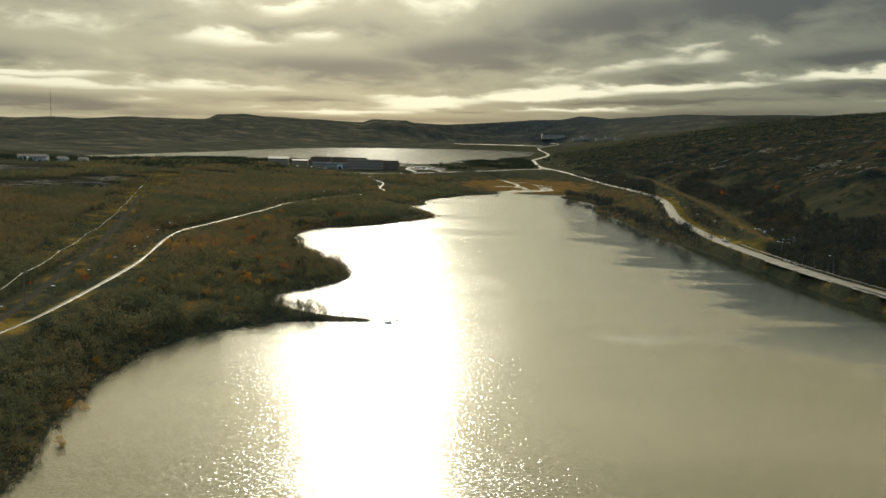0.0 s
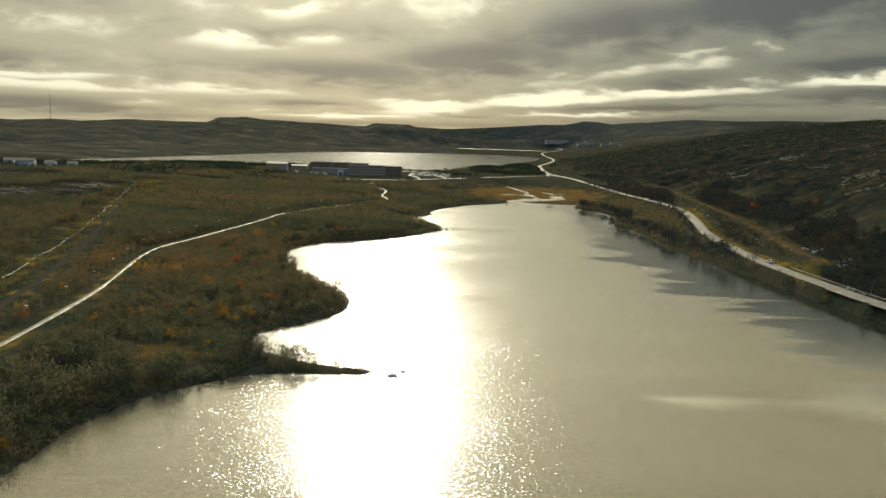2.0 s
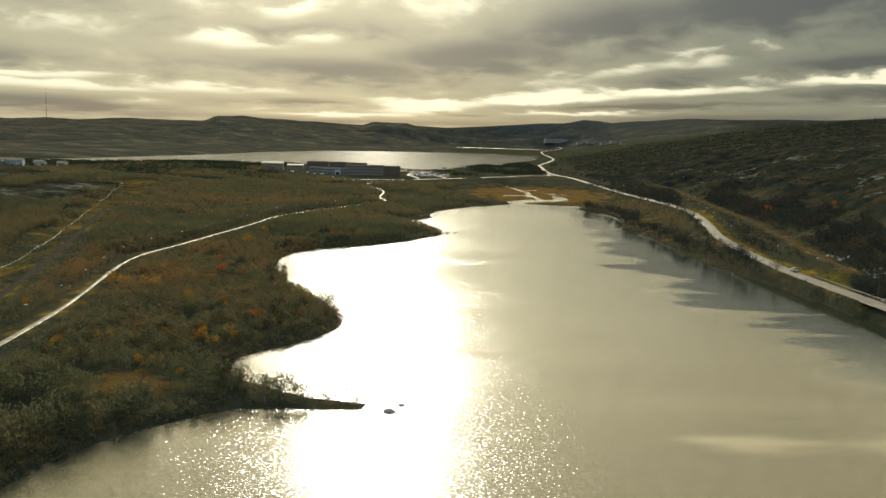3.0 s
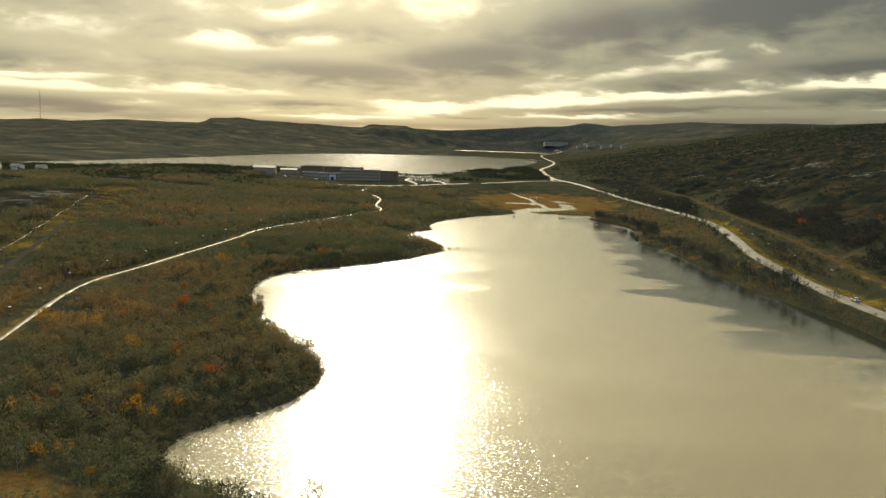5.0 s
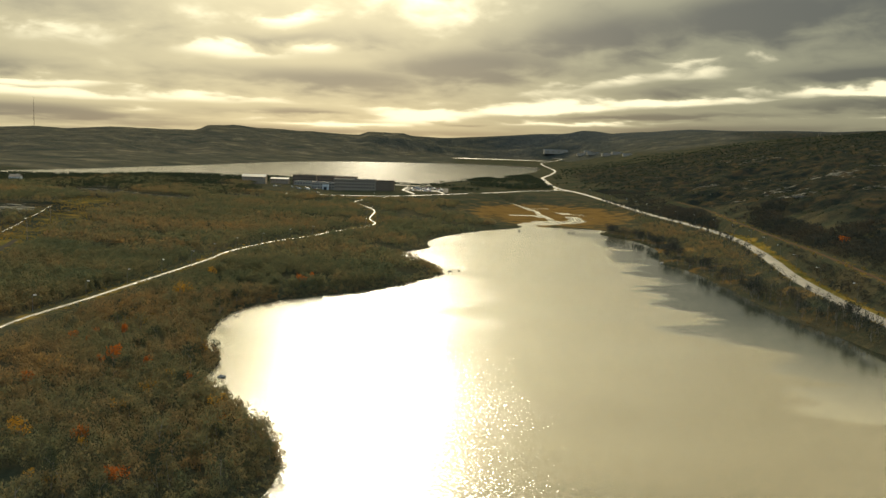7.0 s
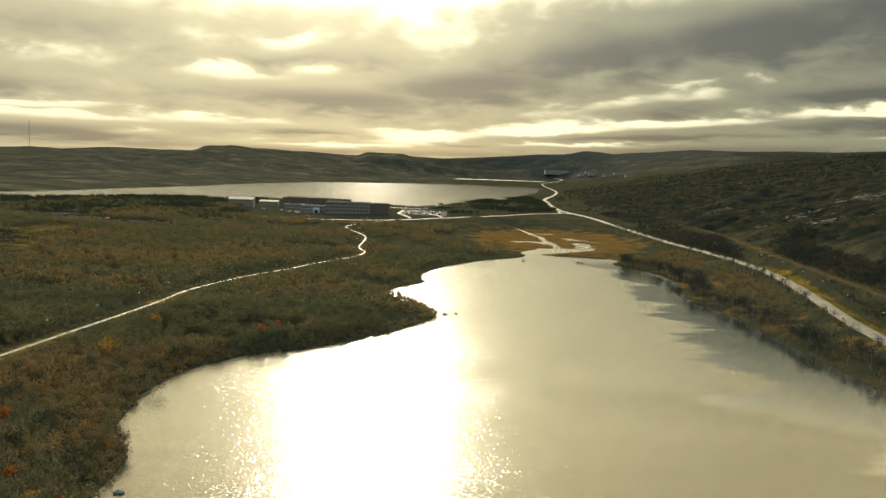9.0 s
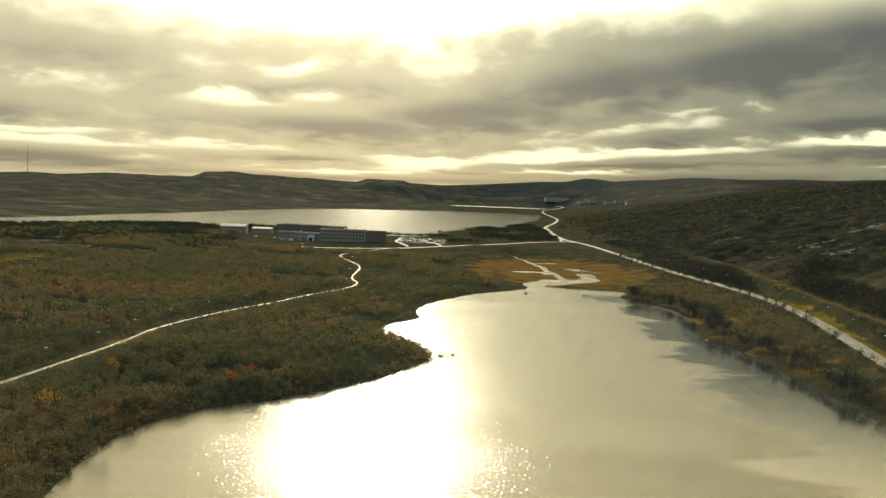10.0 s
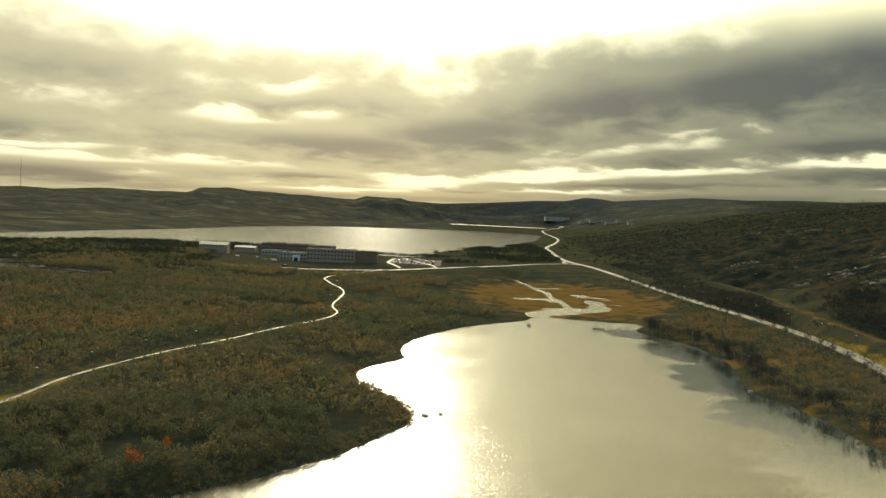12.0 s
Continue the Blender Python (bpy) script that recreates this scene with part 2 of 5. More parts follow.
def water_material(name, far=False):
    mat, n = material(name)
    pos = place(n)
    st = n.node("ShaderNodeMapping")
    st.inputs["Scale"].default_value = (0.8, 1.3, 1.0)
    st.inputs["Rotation"].default_value = (0, 0, 0.25)
    n.link(pos, st.inputs[0])
    # wind streaks: ruffled lanes, and sheltered water under the hill
    lane = n.node("ShaderNodeMapping")
    lane.inputs["Scale"].default_value = (0.0035, 0.034, 1.0)
    n.link(pos, lane.inputs[0])
    lanes = n.noise(lane.outputs[0], 1.0, 5, 0.55, 0.5)
    still = n.step(n.m("ADD", mask(n, "calm"), n.m("MULTIPLY", n.m("SUBTRACT", lanes, 0.5), 2.2)), 0.40, 0.62)
    ruffle = n.m("MULTIPLY", n.m("SUBTRACT", 1.0, n.m("MULTIPLY", still, 0.80)), n.m("ADD", 0.72, n.m("MULTIPLY", n.step(lanes, 0.35, 0.65), 0.28)))
    ruffle = n.m("MULTIPLY", ruffle, n.m("SUBTRACT", 1.0, n.m("MULTIPLY", n.step(mask(n, "calm"), 0.86, 1.10), 0.80)))
    if far:
        ruffle = n.m("ADD", 0.22, n.m("MULTIPLY", lanes, 0.1))
    # small waves as slopes of the surface: long low ones, short chop, and ripples a hand wide that run with the wind
    def waves(rows):
        slope = None
        for tex_scale, weight, lean in rows:
            t = n.node("ShaderNodeTexNoise")
            n.link(st.outputs[0], t.inputs["Vector"])
            t.inputs["Scale"].default_value, t.inputs["Detail"].default_value, t.inputs["Roughness"].default_value = tex_scale, 1.0, 0.65
            v = n.node("ShaderNodeVectorMath", operation="SUBTRACT")
            n.link(t.outputs["Color"], v.inputs[0])
            v.inputs[1].default_value = (0.5, 0.5, 0.5)
            w = n.node("ShaderNodeVectorMath", operation="MULTIPLY")
            n.link(v.outputs[0], w.inputs[0])
            w.inputs[1].default_value = lean
            k = n.node("ShaderNodeVectorMath", operation="SCALE")
            n.link(w.outputs[0], k.inputs[0])
            n.put(k.inputs["Scale"], n.m("MULTIPLY", ruffle, weight))
            if slope is None:
                slope = k.outputs[0]
            else:
                both = n.node("ShaderNodeVectorMath", operation="ADD")
                n.link(slope, both.inputs[0])
                n.link(k.outputs[0], both.inputs[1])
                slope = both.outputs[0]
        tip = n.node("ShaderNodeVectorMath", operation="ADD")
        n.link(slope, tip.inputs[0])
        tip.inputs[1].default_value = (0, 0, 1)
        unit = n.node("ShaderNodeVectorMath", operation="NORMALIZE")
        n.link(tip.outputs[0], unit.inputs[0])
        return unit.outputs[0]

    deep = (0.022, 0.026, 0.018, 1)
    rough = n.m("ADD", 0.05, n.m("MULTIPLY", ruffle, 0.22 if far else 0.07))
    p = principled(n, deep, rough, 0, waves(((0.35, 0.06, (1.4, 0.4, 0)), (1.3, 0.18, (1.3, 0.30, 0)), (2.6, 0.38, (1.3, 0.25, 0)), (21.0, 0.95, (0.2, 1.0, 0)))))
    p.inputs["IOR"].default_value = 1.33
    if far:
        finish(n, p.outputs[0])
        return mat
    # steeper facets of the chop, which flash in the sun one by one
    f = principled(n, deep, n.m("ADD", 0.03, n.m("MULTIPLY", ruffle, 0.165)), 0, waves(((1.0, 0.25, (1.2, 0.7, 0)), (2.2, 1.0, (1.3, 0.7, 0)))))
    f.inputs["IOR"].default_value = 1.33
    mx = n.node("ShaderNodeMixShader")
    mx.inputs[0].default_value = 0.38
    n.link(p.outputs[0], mx.inputs[1])
    n.link(f.outputs[0], mx.inputs[2])
    finish(n, mx.outputs[0])
    return mat


def leaf_material(name, stops, clear=0.48):
    """Leaves and twigs: colour changes from clump to clump and from bush to bush."""
    mat, n = material(name)
    isl = n.node("ShaderNodeNewGeometry").outputs["Random Per Island"]
    tint = mask(n, "tint")
    obj = n.node("ShaderNodeObjectInfo").outputs["Random"]
    f = n.m("ADD", n.m("MULTIPLY", isl, 0.20), n.m("MULTIPLY", n.m("ADD", tint, n.m("MULTIPLY", n.m("SUBTRACT", obj, 0.5), 0.36), clamp=True), 0.80))
    col = n.ramp(f, stops)
    d = n.node("ShaderNodeBsdfDiffuse")
    n.put(d.inputs[0], col)
    tr = n.node("ShaderNodeBsdfTranslucent")
    n.put(tr.inputs[0], col)
    mx = n.node("ShaderNodeMixShader")
    mx.inputs[0].default_value = clear
    n.link(d.outputs[0], mx.inputs[1])
    n.link(tr.outputs[0], mx.inputs[2])
    finish(n, mx.outputs[0])
    return mat


def road_material(name, color, wet):
    mat, n = material(name)
    pos = place(n)
    f = n.noise(pos, 0.25, 5, 0.6)
    g = n.noise(pos, 4.0, 4, 0.6)
    lo = tuple(c * 0.65 for c in color) + (1,)
    hi = tuple(c * 1.4 for c in color) + (1,)
    col = n.mix(n.m("ADD", n.m("MULTIPLY", f, 0.6), n.m("MULTIPLY", g, 0.4)), lo, hi)
    rough = n.m("SUBTRACT", wet, n.m("MULTIPLY", n.step(f, 0.4, 0.65), 0.15))
    finish(n, principled(n, col, rough, 0, bump(n, g, 0.3, 0.01)).outputs[0])
    return mat


GROUND = ground_material()
WATER = water_material("lake_water")
BACK_WATER = water_material("open_lake_water", True)
FAR_WATER = distant_water()
ASPHALT = road_material("wet_asphalt", (0.065, 0.060, 0.053), 0.80)
GRAVEL = road_material("pale_gravel", (0.060, 0.052, 0.038), 0.68)
SCRUB = leaf_material("autumn_scrub", [(0.0, (0.060, 0.076, 0.046)), (0.28, (0.094, 0.096, 0.051)), (0.48, (0.134, 0.110, 0.056)),
                                       (0.68, (0.174, 0.112, 0.052)), (0.86, (0.22, 0.140, 0.050)), (1.0, (0.30, 0.150, 0.042))], 0.44)
GREEN = leaf_material("dark_green_scrub", [(0.0, (0.020, 0.030, 0.020)), (0.5, (0.038, 0.046, 0.028)), (1.0, (0.075, 0.070, 0.034))], 0.3)
GOLD = leaf_material("golden_leaves", [(0.0, (0.24, 0.12, 0.018)), (0.5, (0.34, 0.18, 0.024)), (1.0, (0.40, 0.27, 0.045))], 0.45)
RUST = leaf_material("rust_leaves", [(0.0, (0.22, 0.06, 0.015)), (0.5, (0.30, 0.09, 0.02)), (1.0, (0.34, 0.14, 0.03))], 0.45)
BARE = leaf_material("bare_twigs", [(0.0, (0.024, 0.032, 0.030)), (0.4, (0.038, 0.043, 0.036)), (0.7, (0.064, 0.054, 0.040)), (1.0, (0.11, 0.070, 0.036))], 0.24)
OCHRE = leaf_material("ochre_sedge", [(0.0, (0.07, 0.066, 0.022)), (0.5, (0.16, 0.115, 0.028)), (1.0, (0.24, 0.13, 0.030))], 0.4)
SLAB = plain("lichened_bedrock", (0.098, 0.092, 0.070), 0.85, 0, 0.55, 0.5, 0.1)
BARK = plain("birch_bark", (0.16, 0.14, 0.12), 0.85, 0, 0.5, 3.0)
DULL_STEEL = plain("dull_steel", (0.10, 0.10, 0.10), 0.6, 0.3, 0.2, 2.0)
CABLE = plain("weathered_cable", (0.60, 0.60, 0.58), 0.42, 0.7, 0.1, 2.0)
STEEL = plain("galvanised_steel", (0.42, 0.43, 0.43), 0.45, 0.8, 0.15, 2.0)

# ---- the plan of the land ----
RNG = np.random.default_rng(7)
LATTICE = RNG.random((256, 256))


def value_noise(x, y):
    ix, iy = np.floor(x).astype(int), np.floor(y).astype(int)
    fx, fy = x - ix, y - iy
    fx, fy = fx * fx * (3 - 2 * fx), fy * fy * (3 - 2 * fy)
    a, b = LATTICE[ix % 256, iy % 256], LATTICE[(ix + 1) % 256, iy % 256]
    c, d = LATTICE[ix % 256, (iy + 1) % 256], LATTICE[(ix + 1) % 256, (iy + 1) % 256]
    return (a * (1 - fx) + b * fx) * (1 - fy) + (c * (1 - fx) + d * fx) * fy


def fbm(x, y, size, octaves=4):
    """Rough ground, about -1 to 1, with its largest waves that many metres long."""
    out, amp, f, total = 0.0, 1.0, 1.0 / size, 0.0
    for k in range(octaves):
        out = out + amp * (value_noise(x * f + 17.3 * k, y * f + 5.1 * k) * 2 - 1)
        total, amp, f = total + amp, amp * 0.5, f * 2.03
    return out / total


def ease(v):
    v = np.clip(v, 0, 1)
    return v * v * (3 - 2 * v)


def curve_of(points, k=4, closed=False):
    """A smooth line through the points."""
    p = np.array(points, float)
    n = len(p)
    out = []
    for i in range(n if closed else n - 1):
        if closed:
            q = [p[(i + j) % n] for j in (-1, 0, 1, 2)]
        else:
            q = [p[min(max(i + j, 0), n - 1)] for j in (-1, 0, 1, 2)]
        for s in np.arange(k) / k:
            out.append(0.5 * (2 * q[1] + (q[2] - q[0]) * s + (2 * q[0] - 5 * q[1] + 4 * q[2] - q[3]) * s * s
                              + (3 * q[1] - q[0] - 3 * q[2] + q[3]) * s ** 3))
    if not closed:
        out.append(p[-1])
    return np.array(out)


LEFT_SHORE = [(-120, -250), (-100, -60), (-80, 30), (-62, 95), (-58, 133), (-64, 158), (-66, 175), (-67, 193), (-64, 217), (-54, 232), (-45, 242),
              (-36, 245), (-26, 245.5), (-9.5, 247.5), (-24, 252), (-34, 256), (-42, 262), (-50, 269), (-53, 279), (-45, 294), (-36, 305), (-32, 324),
              (-37, 342), (-46, 358), (-54, 368), (-61, 381), (-63, 402), (-71, 415), (-76, 442), (-74, 472), (-61, 491), (-42, 508),
              (-22, 532), (-10, 558), (-7, 571), (-14, 597), (-25, 610), (-30, 630), (-26, 647), (-15, 668), (-17, 697), (-10, 727), (11, 771),
              (27, 790), (47, 814), (54, 833)]
RIGHT_SHORE = [(60, 836), (73, 828), (90, 823), (107, 821), (112, 811), (104, 790), (108, 771), (117, 752), (122, 716),
               (120, 682), (110, 638), (113, 622), (117, 600), (118, 560), (118, 525), (119, 492), (122, 460), (127, 430), (131, 395), (134, 361),
               (138, 330), (141, 300), (145, 275), (158, 205), (180, 100), (195, -50), (170, -250)]
LAKE_1 = curve_of(LEFT_SHORE + RIGHT_SHORE, 4, True)
LAKE_2 = curve_of([(-760, 1330), (-640, 1235), (-530, 1235), (-475, 1285), (-440, 1365), (-390, 1405), (-330, 1440), (-268, 1450), (-180, 1430), (-95, 1400), (-40, 1405),
                   (-12, 1600), (50, 1790), (117, 2016), (184, 2388), (236, 2624), (300, 3150), (330, 3480), (150, 3750), (0, 3720), (-210, 3600),
                   (-425, 3350), (-540, 2950), (-590, 2550), (-600, 2200), (-640, 1900), (-655, 1700), (-700, 1500)], 4, True)
LAKE_3 = curve_of([(0, 4250), (230, 4150), (400, 4080), (440, 4130), (420, 4380), (250, 4500), (40, 4480)], 4, True)
STREAM = curve_of([(36, 1235), (43, 1212), (57, 1159), (70, 1080), (75, 1029), (80, 1000), (78, 968), (80, 938), (82, 912), (80, 880)], 4)
L2_Z, L3_Z = 4.0, 24.0

MAIN_ROAD = curve_of([(196, -250, 4.5), (208, -60, 4.5), (188, 100, 4.5), (168, 195, 4.6), (152, 265, 4.6), (145, 305, 4.7), (141, 340, 4.8), (139, 375, 4.8), (138, 410, 4.8), (138, 440, 5), (140, 470, 5), (142, 500, 5.2), (148, 550, 5.6),
                      (158, 600, 6), (169, 655, 6), (178, 715, 6), (181, 790, 6), (172, 940, 6.2), (170, 1110, 6.4), (167, 1300, 6.2), (158, 1400, 6), (156, 1470, 6), (161, 1590, 6),
                      (178, 1827, 6), (192, 1988, 6), (251, 2328, 6.5), (308, 2726, 7), (345, 3200, 8), (362, 3550, 11), (385, 3850, 17),
                      (425, 3950, 23), (480, 4050, 30), (510, 4150, 36), (490, 4280, 40)], 5)
SIDE_ROAD = curve_of([(162, 1372, 6), (128, 1352, 5.8), (96, 1320, 5.6), (60, 1268, 5.2), (10, 1205, 5), (-30, 1150, 5), (-60, 1112, 5), (-110, 1082, 5.2), (-150, 1078, 5.4), (-226, 1078, 6), (-330, 1060, 7)], 5)
FOOT_PATH = curve_of([(-140, -250, 5), (-118, -60, 5), (-102, 60, 5.2), (-97, 140, 5.6), (-96, 199, 5.8), (-96, 214, 5.8), (-98, 239, 5.8), (-102, 276, 5.6), (-108, 317, 5.3), (-124, 401, 5), (-120, 452, 5),
                      (-111, 546, 5), (-110, 577, 5), (-105, 605, 4.9), (-97, 636, 4.7), (-86, 668, 4.3), (-75, 712, 3.6), (-62, 752, 3), (-58, 785, 2.8),
                      (-66, 823, 2.8), (-70, 905, 3.2), (-91, 972, 3.8), (-97, 1012, 4.2), (-76, 1080, 4.6), (-62, 1120, 5)], 5)
TRACK = curve_of([(-152, -250, 5.2), (-128, -60, 5.2), (-108, 100, 5.4), (-102, 180, 5.9), (-103, 212, 6), (-109, 237, 6), (-121, 286, 6.4), (-130, 325, 6.8), (-148, 390, 7.6), (-172, 470, 9), (-200, 560, 10)], 5)
BENCH = curve_of([(152, 400, 9), (160, 464, 10), (178, 580, 11), (192, 690, 11), (205, 800, 11.5), (222, 930, 12), (228, 1050, 12)], 5)
SLIP = curve_of([(166, 1345, 6.03), (146, 1372, 6.03), (148, 1410, 6.03), (156, 1450, 6.03)], 6)
WAYS = ((MAIN_ROAD, 3.4), (SLIP, 2.2), (SIDE_ROAD, 3.2), (FOOT_PATH, 1.5), (TRACK, 1.3), (BENCH, 1.3))

# the skyline: azimuth and elevation in degrees from the middle of the flight
SKYLINE = np.array([(-40, 0.7), (-28.5, 0.58), (-26.5, 0.72), (-24.7, 0.66), (-22.2, 0.86), (-18.7, 0.82), (-16.9, 0.86), (-16.3, 1.18), (-14.5, 1.27), (-13.2, 1.16),
                    (-11.3, 1.10), (-9.0, 1.0), (-6.4, 0.93), (-5.8, 1.13), (-3.4, 1.13), (-2.9, 0.99), (-0.7, 0.95), (2.0, 1.12), (3.9, 1.24), (7.3, 1.45),
                    (8.7, 1.70), (10.6, 1.55), (13.1, 1.72), (15.5, 1.93), (18.5, 1.88), (21.5, 1.96), (24.0, 1.94), (27.2, 2.1), (40, 2.2), (60, 1.5)])
HILL_FOOT = np.array([(-60, 1300), (-30, 1500), (-22, 1800), (-16, 2350), (-10, 3050), (-5, 3550), (-1, 3950), (0, 4050), (7, 4050), (9, 3600), (14, 2900), (30, 2500), (60, 2000)])
RIM = 4780.0
OUTCROPS = ((261, 964, 22), (299, 960, 24), (291, 1151, 26), (364, 1003, 34), (273, 854, 20), (250, 562, 30), (245, 520, 26), (285, 640, 34), (318, 809, 36), (400, 860, 40), (436, 1016, 40), (448, 1400, 50), (200, 645, 9))


def away(x, y, line, closed=False):
    """Distance to a line, and where on it the nearest point lies."""
    a = line[:, :2]
    b = np.roll(a, -1, axis=0) if closed else a[1:]
    a = a if closed else a[:-1]
    best, where = np.full(x.shape, 1e9), np.zeros(x.shape)
    for i, (p, q) in enumerate(zip(a, b)):
        vx, vy = q - p
        s = np.clip(((x - p[0]) * vx + (y - p[1]) * vy) / (vx * vx + vy * vy), 0, 1)
        d = np.hypot(x - p[0] - s * vx, y - p[1] - s * vy)
        near = d < best
        best, where = np.where(near, d, best), np.where(near, i + s, where)
    return best, where


def shore(x, y, line):
    """Metres from the shore: land above zero, water below."""
    lo, hi = line.min(axis=0) - 900, line.max(axis=0) + 900
    out = np.full(x.shape, 900.0)
    near = (x > lo[0]) & (x < hi[0]) & (y > lo[1]) & (y < hi[1])
    px, py = x[near], y[near]
    d, _ = away(px, py, line, True)
    inside = np.zeros(px.shape, bool)
    for (x0, y0), (x1, y1) in zip(line, np.roll(line, -1, axis=0)):
        if y0 != y1:
            hit = ((y0 > py) != (y1 > py)) & (px < (x1 - x0) * (py - y0) / (y1 - y0) + x0)
            inside ^= hit
    out[near] = np.where(inside, -d, np.minimum(d, 900))
    return out


def land(x, y):
    """Height of the ground, and masks of what covers it."""
    wob = fbm(x, y, 9.0, 2)
    d1 = shore(x, y, LAKE_1) + wob * 0.9
    d2 = shore(x, y, LAKE_2) + wob * 3.0
    d3 = shore(x, y, LAKE_3) + wob * 3.0
    dry = np.maximum(d1, 0)
    z = 0.9 * (1 - np.exp(-dry / 2.0)) + 4.0 * (1 - np.exp(-dry / 48))
    z = z - 2.2 * ease((y - 640) / 150) * ease((1150 - y) / 250) * ease((140 - np.abs(x - 40)) / 60)
    z = np.maximum(z, 0.55 * (1 - np.exp(-dry / 2.0)))
    z += 9.0 * ease((-x - 125) / 170) * (1 - 0.6 * ease((y - 800) / 350)) + 16 * ease((-x - 330) / 500) * ease((1250 - y) / 300)
    z += 1.6 * ease((y - 950) / 250)
    # the rocky hill beyond the main road
    u0 = x - np.interp(y, MAIN_ROAD[:, 1], MAIN_ROAD[:, 0]) - 14
    u = np.maximum(u0, 0)
    run = np.interp(y, [500, 720, 820, 1000, 1300, 2500], [130, 150, 190, 330, 430, 500])
    hill = 62 * (1 - np.exp(-u / run)) + 103 * (1 - np.exp(-(u / 650) ** 1.6))
    z = z + hill + ease(u / 60) * (fbm(x, y, 90.0, 5) * 9 + fbm(x + 0.6 * y, y - 0.4 * x, 26.0, 3) * 3.0 - np.abs(fbm(0.8 * x + 0.6 * y, (0.8 * y - 0.6 * x) * 2.2, 40.0, 4)) * 7.0)
    z = z + fbm(x, y, 30.0, 4) * 0.7 * ease(dry / 40) + fbm(x, y, 120.0, 3) * 2.0 * ease((dry - 60) / 200)
    # far hills
    az = np.degrees(np.arctan2(x, y - 170))
    r = np.hypot(x, y - 170)
    top = 57 + np.tan(np.radians(np.interp(az, SKYLINE[:, 0], SKYLINE[:, 1]))) * RIM
    foot = np.interp(az, HILL_FOOT[:, 0], HILL_FOOT[:, 1])
    w = np.clip((r - foot) / (RIM - foot), 0, 1)
    w = 0.35 * w + 0.65 * w * w
    rough = fbm(x, y, 420.0, 5)
    ends = np.where(r > RIM, top - (r - RIM) * 0.25, top)
    z = z * (1 - w) + ends * w + rough * (30 * ease(w * 6) * ease((0.86 - w) * 2.6) + 1.5 * ease(w * 3)) 
    # a nearer dark ridge before the far one, ending at the valley
    crest = 57 + np.tan(np.radians(np.interp(az, [-7, -5, -2, 1, 4, 6.5, 8.2, 9.2, 10.4, 12], [0.6, 0.9, 0.93, 1.0, 1.08, 1.15, 1.05, 0.8, 0.3, -0.5]))) * 4480
    near_ridge = crest - 70 + 70 * np.exp(-((r - 4480) / 130) ** 2) + rough * 5
    z = np.where((r > 4200) & (r < 4480 + 150), np.maximum(z, near_ridge), z)
    # lake 2 and lake 3 with their banks
    for d, level, reach in ((d2, L2_Z, 70.0), (d3, L3_Z, 420.0)):
        bank = level + 0.9 * (1 - np.exp(-np.maximum(d, 0) / 4)) + np.maximum(d, 0) * 0.012
        k = ease(d / reach)
        z = np.where(d < reach, bank * (1 - k) + np.where(reach > 100, z, np.maximum(z, level + 1.2)) * k, z)
        z = np.where(d < 0, level - 2.0 * (1 - np.exp(d / 5)), z)
    z = np.where(d1 < 0, -2.5 * (1 - np.exp(d1 / 3.0)) - 0.02, z)
    # flat marsh at the head of the lake, with a stream and pools
    flat = ease(1.6 - np.hypot((x - 78) / 62, (y - 965) / 165) * 1.25 + 0.15 * wob) * (d1 > 0)
    z = z * (1 - flat) + np.minimum(z, 0.42 + 0.22 * fbm(x, y, 16.0, 3)) * flat
    ds, _ = away(x, y, STREAM)
    z = np.where((d1 > 0) & (ds < 9), np.minimum(z, -0.6 + 0.9 * ((ds + 0.6 * wob) / 3.3) ** 2), z)
    for px, py, a, b in ((56, 843, 5, 11), (61, 851, 9, 6), (70, 862, 11, 8), (82, 877, 13, 10), (94, 887, 11, 8), (104, 903, 6, 13), (106, 935, 5, 15), (111, 976, 9, 5), (104, 990, 5, 5), (120, 962, 5, 4),
                         (67, 947, 13, 6), (79, 932, 5, 6), (84, 1043, 9, 4), (96, 1050, 5, 3), (122, 925, 5, 4)):
        q = ((x - px) / a / 1.35) ** 2 + ((y - py) / b / 1.3) ** 2 + 0.6 * fbm(x, y, 13.0, 3)
        z = np.where((q < 1.5) & (d1 > 0), np.minimum(z, -0.5 + 0.75 * np.clip(q - 0.4, 0, 1.2)), z)
    wayside, verge = np.full(x.shape, 1e3), np.full(x.shape, 1e3)
    for line, half in WAYS:
        d, s = away(x, y, line)
        level = np.interp(s, np.arange(len(line)), line[:, 2])
        k = ease(1 - (d - half - 1.2) / 9)
        z = np.where((d1 > 0.2) & (d2 > 0.2), z * (1 - k) + (level - 0.06) * k, z)
        wayside = np.minimum(wayside, d - half)
        if line is MAIN_ROAD or line is SIDE_ROAD:
            verge = np.minimum(verge, np.where(x > np.interp(y, MAIN_ROAD[:, 1], MAIN_ROAD[:, 0]), d - half, 1e3))
    marsh = np.exp(-(((x - 85) / 75) ** 2 + ((y - 960) / 140) ** 2)) * 1.1
    marsh = np.maximum(marsh, (0.36 + 0.55 * fbm(x, y, 30.0, 3)) * ease((34 - d1) / 16) * ease((y - 420) / 60) * (x > 60))
    marsh = np.maximum(marsh, 0.62 * np.exp(-(((x + 68) / 20) ** 2 + ((y - 252) / 14) ** 2)))
    marsh = np.maximum(marsh, 0.45 * np.exp(-(((x + 100) / 26) ** 2 + ((y - 440) / 40) ** 2)))
    marsh = np.maximum(marsh, 0.6 * np.exp(-(((x + 95) / 60) ** 2 + ((y - 1060) / 45) ** 2)))
    fx = np.interp(y, [300, 376, 456, 584, 740, 900], [-140, -155, -178, -212, -245, -290])
